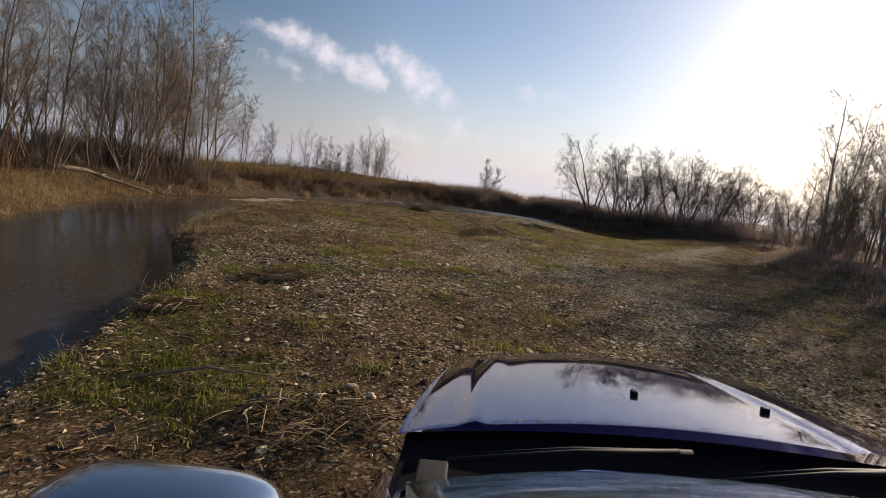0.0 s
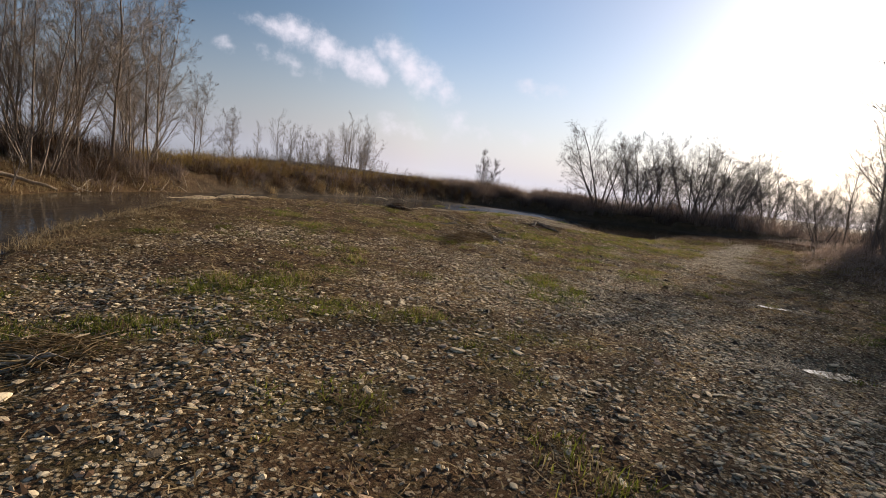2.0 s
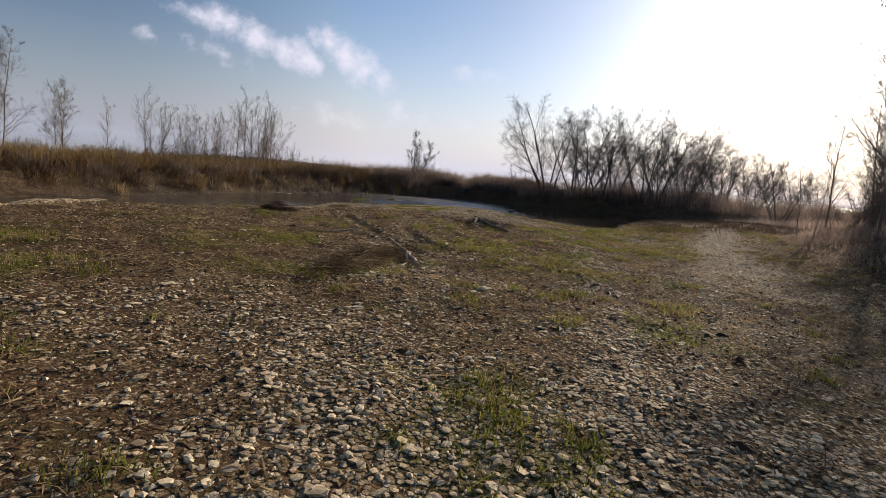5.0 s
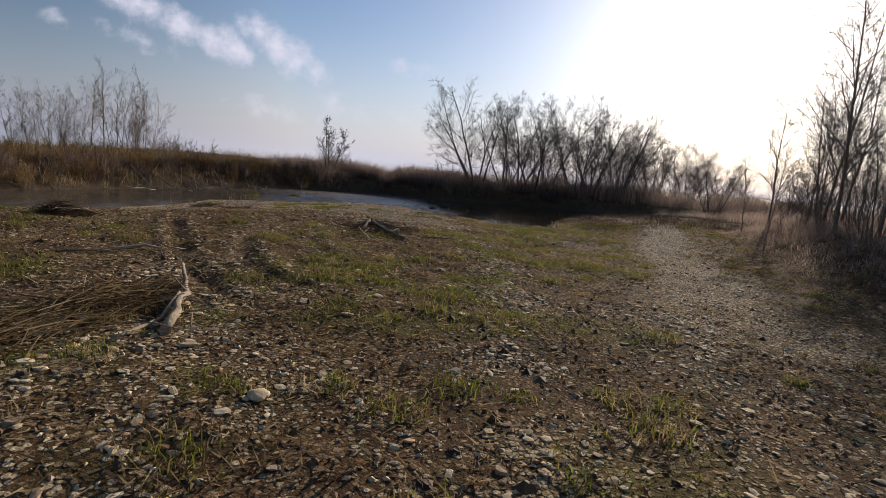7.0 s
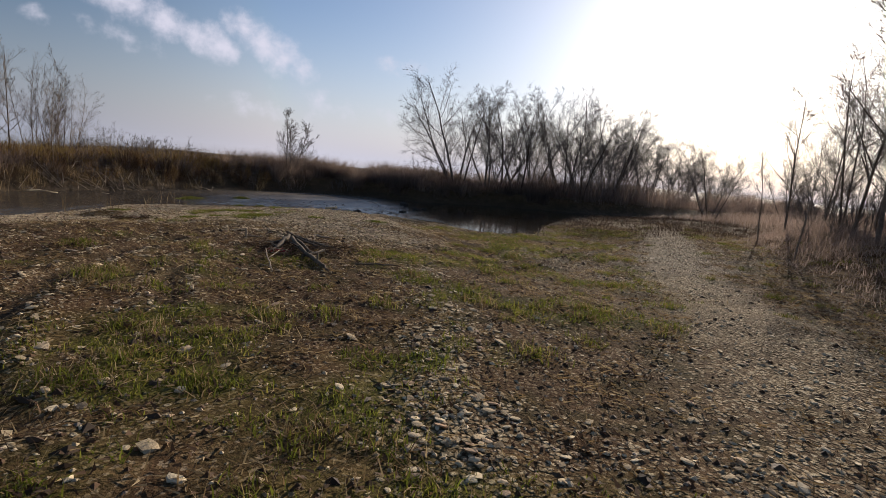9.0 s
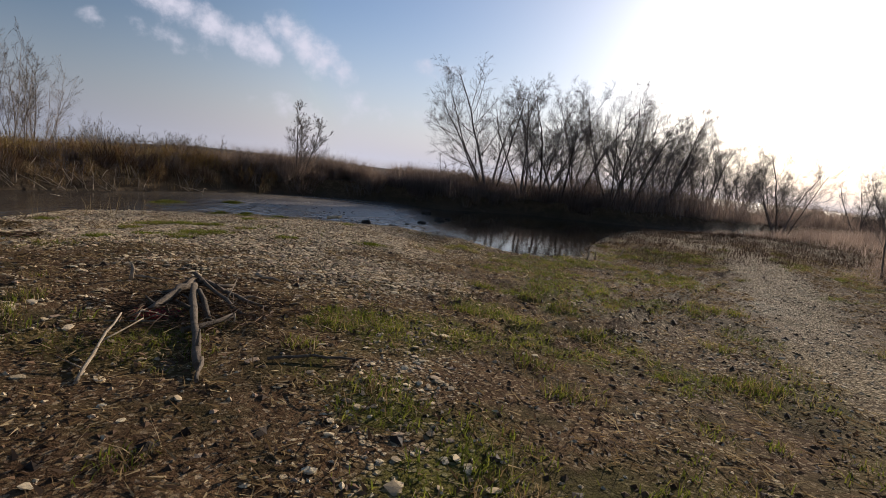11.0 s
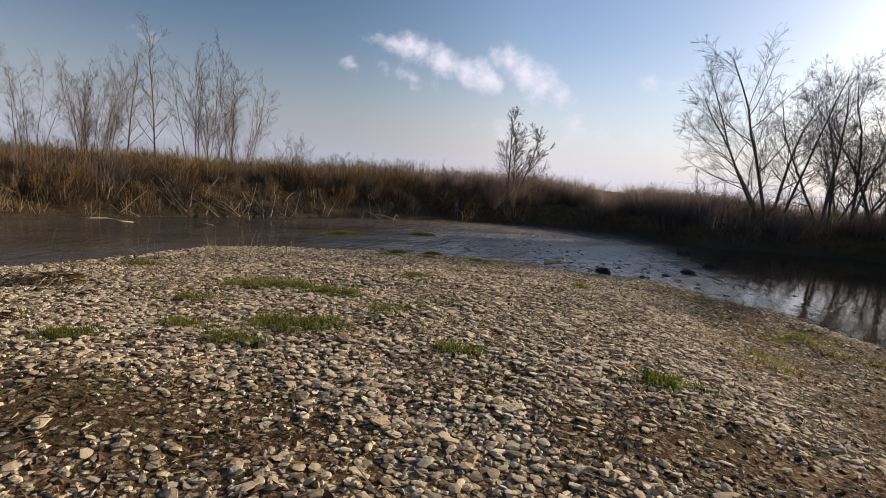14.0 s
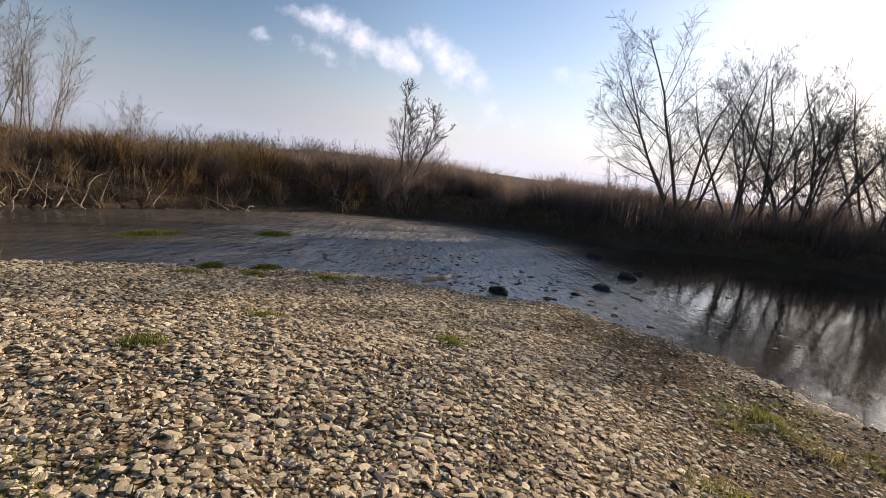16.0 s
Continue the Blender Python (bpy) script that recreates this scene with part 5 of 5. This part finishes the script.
        part("pillar", rod([(sx * 0.80, -2.75, 1.03), (sx * 0.62, -2.35, 1.46)], [0.07, 0.05]), PAINT, car)
        part("side_window", solid(lambda u, v: (sx * (0.83 - 0.19 * v), -0.45 - 0.35 * v * (1 - u) - u * 1.0 - 0.02, 1.05 + 0.40 * v), 8, 4, 0.006), GLASS, car)
        part("side_window", solid(lambda u, v: (sx * (0.83 - 0.19 * v), -1.53 - u * (1.15 - 0.35 * v), 1.05 + 0.40 * v), 8, 4, 0.006), GLASS, car)
        part("door_handle", box(sx * 0.885 - 0.015, sx * 0.885 + 0.015, -1.40, -1.20, 0.90, 0.93, 0.01), PAINT, car)
        part("sill", box(sx * 0.84 - 0.04, sx * 0.84 + 0.04, -2.0, -0.1, 0.24, 0.33, 0.02), BLACK, car)
        part("headlight", solid(lambda u, v: (sx * (0.42 + 0.30 * u), 1.34 - 0.16 * u ** 2 - 0.03 * v, 0.70 + 0.14 * v), 8, 4, 0.03), LAMP, car, "clear headlight")
        part("tail_light", box(sx * 0.70 - 0.09, sx * 0.70 + 0.09, -2.98, -2.88, 0.72, 0.95, 0.02), RED, car, "red tail light")

        def cap(u, v):
            q, w = u * 6.2832, v * 3.14159
            px = math.copysign(abs(math.sin(w) * math.cos(q)) ** 0.7, math.cos(q)) * 0.12
            pz = math.copysign(abs(math.sin(w) * math.sin(q)) ** 0.7, math.sin(q)) * 0.085
            return (sx * (1.085 - math.copysign(abs(math.cos(w)) ** 0.55, math.cos(w)) * 0.22), -0.66 + px, 1.225 + pz)

        mirror = part("mirror", solid(cap, 24, 18), CAP, car, "glossy silver-blue door mirror cap")
        part("mirror_base", box(sx * 1.06 - 0.17, sx * 1.06 + 0.17, -0.795, -0.62, 1.05, 1.135, 0.02), BLACK, mirror, "black lower mirror shell")
        part("mirror_foot", rod([(sx * 0.84, -0.62, 1.04), (sx * 0.95, -0.66, 1.06)], [0.035, 0.03]), BLACK, mirror)
        part("mirror_pane", box(sx * 1.06 - 0.15, sx * 1.06 + 0.15, -0.806, -0.798, 1.10, 1.24, 0.003), mat_plain("mirror_silver", (0.9, 0.9, 0.9), 0.02, 1.0), mirror)
        for wy_ in (0.80, -2.15):
            wheel = tagged(new("wheel"))
            wheel.parent = car
            wheel.location = (sx * (0.69 if wy_ > 0 else 0.77), wy_, 0.315)

            def tread(u, v):
                q, w = u * 6.2832, v * 6.2832
                rr = 0.255 + 0.06 * math.copysign(abs(math.cos(w)) ** 0.6, math.cos(w))
                return (0.10 * math.copysign(abs(math.sin(w)) ** 0.6, math.sin(w)), rr * math.cos(q), rr * math.sin(q))

            part("tyre", solid(tread, 32, 12), RUBBER, wheel)
            rim = bmesh.new()
            for k in range(5):
                q = 6.2832 * k / 5
                c, s = math.cos(q), math.sin(q)
                vs = [rim.verts.new((sx * o, c * r_ - s * w_, s * r_ + c * w_)) for o in (0.05, 0.08) for r_, w_ in ((0.0, -0.035), (0.20, -0.03), (0.20, 0.03), (0.0, 0.035))]
                for q4 in ((4, 5, 6, 7), (0, 1, 5, 4), (2, 3, 7, 6), (1, 2, 6, 5)):
                    rim.faces.new([vs[i] for i in q4])
            bmesh.ops.create_cone(rim, cap_ends=True, segments=28, radius1=0.205, radius2=0.205, depth=0.06, matrix=Matrix.Rotation(math.pi / 2, 4, "Y"))
            part("rim", rim, RIM, wheel)
    part("roof", solid(lambda u, v: ((2 * u - 1) * (0.64 - 0.03 * v), -1.03 - 1.40 * v, 1.455 + 0.05 * math.sin(0.5 + v * 2.3) - 0.04 * (2 * u - 1) ** 2), 14, 14, 0.03), PAINT, car)
    part("rear_window", solid(lambda u, v: ((2 * u - 1) * (0.72 - 0.10 * v), -2.86 + 0.42 * v, 1.03 + 0.42 * v), 10, 6, 0.006), GLASS, car)
    part("dashboard", solid(lambda u, v: ((2 * u - 1) * 0.70, -0.18 - 0.75 * v, 1.058 + 0.02 * math.sin(v * 3.14)), 12, 8, 0.006), DASH, car)
    part("steering_wheel", solid(lambda u, v: (-0.36 + (0.18 + 0.016 * math.cos(v * 6.2832)) * math.cos(u * 6.2832), -0.80 + 0.10 * math.sin(u * 6.2832) + 0.016 * math.sin(v * 6.2832), 0.98 + 0.16 * math.sin(u * 6.2832)), 24, 6), BLACK, car)
    for sx in (-0.36, 0.36):
        seat = part("seat", box(sx - 0.25, sx + 0.25, -1.65, -1.15, 0.50, 0.68, 0.05), FABRIC, car)
        part("backrest", box(sx - 0.25, sx + 0.25, -1.78, -1.62, 0.62, 1.20, 0.05), FABRIC, seat)
        part("headrest", box(sx - 0.13, sx + 0.13, -1.80, -1.70, 1.22, 1.38, 0.04), FABRIC, seat)
    part("fuse_clip", box(-0.70, -0.62, -0.26, -0.12, 1.055, 1.078, 0.008), TRIM, car, "grey windscreen corner trim")
    return car


CAR_YAW = radians(-3.5)
cam0 = Vector(PATH[0][1])
offset = Matrix.Rotation(CAR_YAW, 3, "Z") @ Vector((0.79, 1.59, 0))
car = build_car()
car.matrix_world = Matrix.LocRotScale((cam0.x + offset.x, cam0.y + offset.y, 0.07), Euler((0, radians(-6.0), CAR_YAW)), (1.09, 1.1, 1))

# ---- driftwood, debris and rocks ----


def stick(name, label, pts, r0, r1, mat=DRIFT, category="branch", group="", twigs=0, seed=1):
    """A dead branch that lies on the ground: points are x, y and height over the soil."""
    r = random.Random(seed)
    w = [Vector((px, py, height(px, py) + pz)) for px, py, pz in pts]
    fine = []
    for a0, b0 in zip(w, w[1:]):
        for k in range(3):
            fine.append(a0.lerp(b0, k / 3) + Vector((r.gauss(0, r0 * 0.4), r.gauss(0, r0 * 0.4), r.gauss(0, r0 * 0.25))))
    fine.append(w[-1])
    n = len(fine) - 1
    radii = [(r0 + (r1 - r0) * i / n) * r.uniform(0.85, 1.15) for i in range(n + 1)]
    base = fine[0].copy()
    root = tagged(new(name), label, category, group)
    root.location = base
    part("stem", rod([p - base for p in fine], radii, 7), mat, root)
    for k in range(twigs):
        i = r.randrange(1, n)
        d = (fine[i + 1] - fine[i]).normalized()
        side = Vector((r.gauss(0, 1), r.gauss(0, 1), abs(r.gauss(0, 0.6)))).normalized()
        q = fine[i] - base
        ln = r.uniform(0.12, 0.4)
        part("twig", rod([q, q + (d * 0.5 + side * 0.6) * ln * 0.5, q + (d * 0.9 + side) * ln * 0.8], [radii[i] * 0.6, radii[i] * 0.4, radii[i] * 0.2], 5), mat, root)
    return root


def sticks(name, label, lines, mat, group="", category="branch", seed=3):
    for i, (pts, r0, r1, tw) in enumerate(lines):
        stick(name, label, pts, r0, r1, mat, category, group, tw, seed + i)


sticks("driftwood_branch", "pale weathered driftwood branch lying on soil", [
    ([(3.25, 24.5, 0.02), (3.42, 25.1, 0.05), (3.42, 25.75, 0.14)], 0.016, 0.02, 0), ([(3.58, 24.7, 0.04), (3.48, 25.5, 0.10), (3.38, 26.1, 0.11), (3.1, 27.1, 0.12)], 0.05, 0.018, 1),
    ([(1.2, 28.0, 0.02), (1.5, 28.1, 0.04), (1.85, 28.25, 0.03)], 0.016, 0.01, 1), ([(1.75, 28.25, 0.02), (2.2, 28.5, 0.05), (2.7, 28.85, 0.03)], 0.03, 0.012, 1),
    ([(5.72, 31.2, 0.02), (5.6, 31.8, 0.06), (5.5, 32.45, 0.1)], 0.014, 0.009, 1), ([(5.58, 31.85, 0.05), (5.72, 32.35, 0.1)], 0.009, 0.006, 0), ([(5.38, 32.4, 0.03), (5.85, 32.52, 0.03)], 0.009, 0.006, 0)], DRIFT, "driftwood on the bar")
sticks("driftwood_branch", "short pale driftwood stick lying on the bar", [
    ([(4.98, 34.0, 0.0), (4.97, 34.05, 0.18)], 0.022, 0.018, 0), ([(5.0, 34.1, 0.03), (5.32, 34.02, 0.03)], 0.02, 0.01, 0), ([(6.3, 34.55, 0.05), (6.62, 34.35, 0.03)], 0.024, 0.012, 1),
    ([(-0.9, 9.55, 0.05), (-0.35, 9.72, 0.06), (0.15, 9.68, 0.04)], 0.016, 0.009, 2), ([(-1.3, 13.6, 0.03), (-0.8, 13.7, 0.08)], 0.02, 0.012, 1)], DRIFT, "driftwood on the bar")
sticks("dead_branch", "grey-brown dead branch in a heap of flood wood", [
    ([(6.42, 31.45, 0.04), (6.12, 32.4, 0.07), (5.86, 33.35, 0.17)], 0.034, 0.038, 2), ([(6.2, 32.6, 0.04), (5.95, 33.2, 0.15)], 0.04, 0.03, 1), ([(6.5, 32.8, 0.03), (6.1, 33.3, 0.12), (5.75, 33.75, 0.21)], 0.018, 0.024, 1),
    ([(6.72, 33.0, 0.04), (6.3, 33.3, 0.09), (5.9, 33.6, 0.15)], 0.016, 0.028, 1), ([(5.62, 32.75, 0.04), (5.72, 33.2, 0.11), (5.8, 33.5, 0.17)], 0.035, 0.04, 1), ([(6.08, 32.2, 0.04), (6.42, 32.62, 0.07)], 0.03, 0.022, 0)], DRIFT_DARK, "flood wood heap")
sticks("dead_branch", "thin grey-brown dead branch in the flood wood", [
    ([(5.5, 33.4, 0.04), (5.85, 33.55, 0.12), (6.2, 33.75, 0.08)], 0.03, 0.02, 2), ([(5.9, 33.9, 0.03), (5.85, 33.5, 0.18)], 0.05, 0.03, 1), ([(6.5, 31.2, 0.03), (6.42, 31.6, 0.04)], 0.014, 0.02, 0),
    ([(6.9, 31.65, 0.03), (7.25, 31.72, 0.04), (7.6, 31.7, 0.03)], 0.014, 0.009, 0)], DRIFT_DARK, "flood wood heap")
sticks("fallen_trunk", "long fallen grey trunk on the grassy bank", [([(-13.5, 24.3, 0.15), (-12.6, 25.6, 0.22), (-11.6, 26.4, 0.18), (-10.7, 26.9, 0.05)], 0.10, 0.05, 3)], DRIFT, "", "log")
r_ = random.Random(11)
canes = []
for cx_, cy_, n_ in ((-3.9, 44.9, 5), (-3.2, 46.3, 7), (-2.4, 47.5, 12), (-1.6, 48.5, 12), (-0.8, 49.8, 6), (0.4, 51.4, 5), (-5.2, 42.3, 5), (-6.6, 39.0, 4), (-9.8, 30.6, 8), (-10.3, 27.8, 8), (-9.1, 33.0, 5), (2.6, 54.6, 3)):
    for k in range(n_):
        px, py, q = cx_ + r_.gauss(0, 0.35), cy_ + r_.gauss(0, 0.35), r_.uniform(-0.6, 1.6)
        ln = r_.uniform(0.5, 1.3)
        w0 = max(0.0, WATER + 0.02 - height(px, py))
        ex_, ey_ = px - ln * math.cos(q) * 0.7, py + ln * math.sin(q) * 0.7
        w1 = max(0.0, WATER + 0.02 - height(ex_, ey_))
        canes.append(([(px, py, w0 + 0.03), ((px + ex_) / 2, (py + ey_) / 2, (w0 + w1) / 2 + r_.uniform(0.1, 0.25)), (ex_, ey_, w1 + r_.uniform(0.05, 0.4))], r_.uniform(0.012, 0.022), 0.007, 0))
sticks("dead_cane", "pale dead cane washed against the far bank", canes, DRIFT, "canes along the far bank")
sticks("water_branch", "pale stripped branch lying in the stream", [([(-2.75, 42.6, 0.62), (-2.45, 42.95, 0.66), (-2.1, 43.3, 0.60)], 0.025, 0.014, 1), ([(-1.2, 44.4, 0.55), (-1.0, 44.5, 0.5)], 0.012, 0.01, 0)], STRIPPED, "branches in the stream")
sticks("driftwood_log", "short pale driftwood log stranded in the riffle", [([(6.5, 46.45, 0.17), (6.75, 46.6, 0.2), (6.98, 46.78, 0.24)], 0.06, 0.05, 0)], STRIPPED, "", "log")
sticks("marker_stub", "pale dead reed stub at the edge of the pool", [([(14.5, 42.6, 0.0), (14.52, 42.62, 0.32)], 0.03, 0.02, 0), ([(14.9, 42.9, 0.0), (14.88, 42.95, 0.28)], 0.025, 0.02, 0), ([(16.3, 44.0, 0.0), (16.35, 44.0, 0.3)], 0.03, 0.02, 0)], DRIFT, "stubs at the pool")


def heap(name, label, px, py, rad, n, tall, mat, seed, length=0.8, heading=None, slim=0.7):
    """A heap of stalks, lying across one another."""
    r = random.Random(seed)
    v, f = [], []
    g0 = height(px, py)
    for k in range(n):
        q = r.uniform(0, 6.28)
        d = rad * math.sqrt(r.random())
        x0, y0 = d * math.cos(q), d * math.sin(q) * slim
        if heading is not None:
            x0, y0 = x0 * math.cos(heading) - y0 * math.sin(heading), x0 * math.sin(heading) + y0 * math.cos(heading)
        a0 = heading + r.gauss(0, 0.75) if heading is not None else r.uniform(0, 6.28)
        ln = r.uniform(0.4, 1.0) * length
        top = tall * (1 - d / rad) * r.random()
        z0 = height(px + x0, py + y0) - g0 + 0.01 + top
        mid = Vector((x0, y0, z0 + r.uniform(0.0, 0.05)))
        dv = Vector((math.cos(a0), math.sin(a0), r.gauss(0, 0.16))) * ln / 2
        tube(v, f, [mid - dv, mid + Vector((0, 0, 0.02)), mid + dv], [0.004, 0.005, 0.003], 3)
    root = tagged(new(name), label, "debris")
    root.location = (px, py, g0)
    me = mesh_arrays("tangle", [tuple(p) for p in v], f, mat, smooth=False)
    ob = tagged(new("tangle", me), kind="stuff")
    ob.parent = root
    for k in range(9):
        q, a0, ln = r.uniform(0, 6.28), r.uniform(0, 6.28), r.uniform(0.25, 0.5) * length
        x0, y0 = rad * 0.7 * math.cos(q), rad * 0.5 * math.sin(q)
        z0 = height(px + x0, py + y0) - g0 + 0.02 + tall * 0.3
        part("stalk", rod([(x0 - ln * math.cos(a0), y0 - ln * math.sin(a0), z0), (x0, y0, z0 + 0.05), (x0 + ln * math.cos(a0), y0 + ln * math.sin(a0), z0 + 0.02)], [0.007, 0.008, 0.004], 5), DRIFT, root)
    return root


heap("reed_heap", "heap of washed-up brown reed stalks", 2.7, 25.1, 1.6, 420, 0.2, STRAW, 1, 0.9, 1.22, 0.27)
heap("reed_heap", "low heap of washed-up straw and twigs", -1.1, 13.9, 0.55, 220, 0.1, STRAW, 2, 0.6, 0.4)
heap("reed_heap", "scattered dry stalks round the flood wood", 6.0, 33.0, 1.0, 320, 0.06, LITTER, 3, 0.35)
heap("twig_heap", "tangle of dark twigs and roots on the bar", -0.1, 31.4, 0.45, 320, 0.28, LITTER, 4, 0.5)
heap("twig_heap", "flat tangle of dark twigs in grass", -1.9, 11.8, 0.45, 170, 0.07, STRAW, 5, 0.4)
heap("twig_heap", "dry twigs and stalks in the grass", 0.75, 8.9, 0.6, 110, 0.04, STRAW, 6, 0.4)
heap("reed_heap", "small heap of washed-up stalks at the water edge", 0.75, 39.0, 0.45, 150, 0.1, STRAW, 8, 0.4)
heap("twig_heap", "flat dark twigs between the pebbles", 2.05, 37.05, 0.4, 110, 0.05, LITTER, 9, 0.4)
# dry upright stalks at the pebble tip
sx_, sy_ = np.array([1.15, 1.3, 1.55, 1.0, 0.3, -0.6, 1.9]), np.array([42.0, 42.1, 42.5, 41.6, 41.2, 40.2, 43.0])
stuff("dry_stalks", "few tall dry stalks at the water edge", "dry grass", [blades(sx_, sy_, land(sx_, sy_)[0], 4, 0.62, 0.007, 0.35, 0.1)], STRAW)


def boulder(name, label, px, py, size, mat, seed, squash=0.55, sink=0.3, group=""):
    bm = bmesh.new()
    bmesh.ops.create_icosphere(bm, subdivisions=3, radius=1.0)
    o = Vector((seed * 3.7, seed * 1.3, 0))
    for p in bm.verts:
        k = 1 + 0.35 * noise.noise(p.co * 1.1 + o) + 0.14 * noise.noise(p.co * 3.0 + o)
        p.co = Vector((p.co.x * k * size, p.co.y * k * size * 0.75, p.co.z * k * size * squash))
    me = bpy.data.meshes.new(name)
    for f in bm.faces:
        f.smooth = True
    bm.to_mesh(me)
    bm.free()
    me.materials.append(mat)
    ob = tagged(new(name, me), label, "rock", group)
    ob.location = (px, py, max(height(px, py), WATER - 0.05) + size * squash * (1 - 2 * sink))
    ob.rotation_euler = (0, 0, seed * 2.1)


for i, (px, py, sz) in enumerate(((7.9, 46.75, 0.20), (10.8, 53.0, 0.26), (11.05, 50.3, 0.22), (10.1, 48.5, 0.2), (9.4, 47.6, 0.12), (8.8, 46.9, 0.1), (11.6, 51.2, 0.16), (8.6, 48.6, 0.09), (6.2, 47.6, 0.08), (9.9, 46.4, 0.09))):
    boulder("river_rock", "wet dark rock standing in the shallow riffle", px, py, sz, ROCK_DARK, i + 1, 0.5, 0.2, "rocks in the riffle")
for i, (px, py, sz) in enumerate(((0.95, 9.6, 0.06), (1.15, 9.45, 0.05), (-0.75, 13.1, 0.09), (5.7, 39.0, 0.06), (4.5, 23.5, 0.09))):
    boulder("stone", "pale flat stone lying on the bar", px, py, sz, STONE_ONE, i + 21, 0.4, 0.25, "larger stones")

# weed islets: low cushions of gravel with green on them
for i, (px, py, a0, b0) in enumerate(((1.1, 47.1, 0.85, 0.22), (2.8, 48.95, 0.5, 0.26), (3.25, 45.35, 0.3, 0.18), (3.95, 45.8, 0.3, 0.15), (-6.0, 34.2, 0.3, 0.2))):
    nx_ = np.random.default_rng(i + 3)
    q, d = nx_.uniform(0, 6.28, 420), np.sqrt(nx_.random(420))
    ux, uy = d * np.cos(q) * a0, d * np.sin(q) * b0
    c, s = math.cos(1.0), math.sin(1.0)
    stuff("weed_islet", "green water weed cushion in the stream", "weed", [blades(px + ux * c - uy * s, py + ux * s + uy * c, np.full(420, WATER), 8, 0.13 * (1.1 - d), 0.006, 0.8, 0.05)], GRASS)
# pebbles that stand out of the riffle and on the gravel islet
n_ = 300
px, py = rng.normal(7.6, 2.4, n_), rng.normal(47.4, 1.5, n_)
k = land(px, py)[3]
v1, f1 = pebbles(px[k], py[k], np.full(k.sum(), WATER - 0.005), rng.uniform(0.02, 0.07, k.sum()))
u_ = rng.random(2200)
lx, ly = -8.5 + 1.6 * u_ + 0.2 * np.sin(7 * u_) + rng.normal(0, 0.1, 2200) + rng.normal(0, 0.26, 2200) * np.sin(3.14 * u_), 29.8 + 5.2 * u_ + rng.normal(0, 0.2, 2200)
k = land(lx, ly)[0] > WATER - 0.02
lx, ly = lx[k], ly[k]
v2, f2 = pebbles(lx, ly, land(lx, ly)[0], rng.uniform(0.025, 0.06, len(lx)))
stuff("riffle_pebbles", "wet pebbles standing out of the shallow riffle", "gravel", [(v1, f1)], WET_STONE)
stuff("islet_gravel", "pale pebbles on a low gravel islet", "gravel", [(v2, f2)], STONE)

# single larger stones of the bar, each a piece of its own
stone_meshes = []
for i in range(7):
    v, f = pebbles(np.zeros(1), np.zeros(1), np.zeros(1), np.ones(1))
    stone_meshes.append(mesh_arrays("stone_piece", v * np.array((1, 1, 0.8)), f, STONE_ONE, smooth=False))
r_ = random.Random(21)
for i in range(300):
    u = r_.random()
    py = 8.5 + 36 * u
    px = np.interp(py, [8, 20, 28, 36, 45], [2.0, 3.4, 6.0, 5.6, 4.6]) + r_.gauss(-1.2, 1.7)
    pz, dn_, df_, wet_, _ = land(np.array([px]), np.array([py]))
    if wet_[0]:
        continue
    ob = new("stone_piece", stone_meshes[i % 7])
    sz = r_.uniform(0.04, 0.075)
    ob.parent = ground
    ob.matrix_basis = Matrix.LocRotScale((px, py, float(pz[0]) + 0.004), Euler((0, 0, r_.uniform(0, 6.28))), (sz, sz, sz))
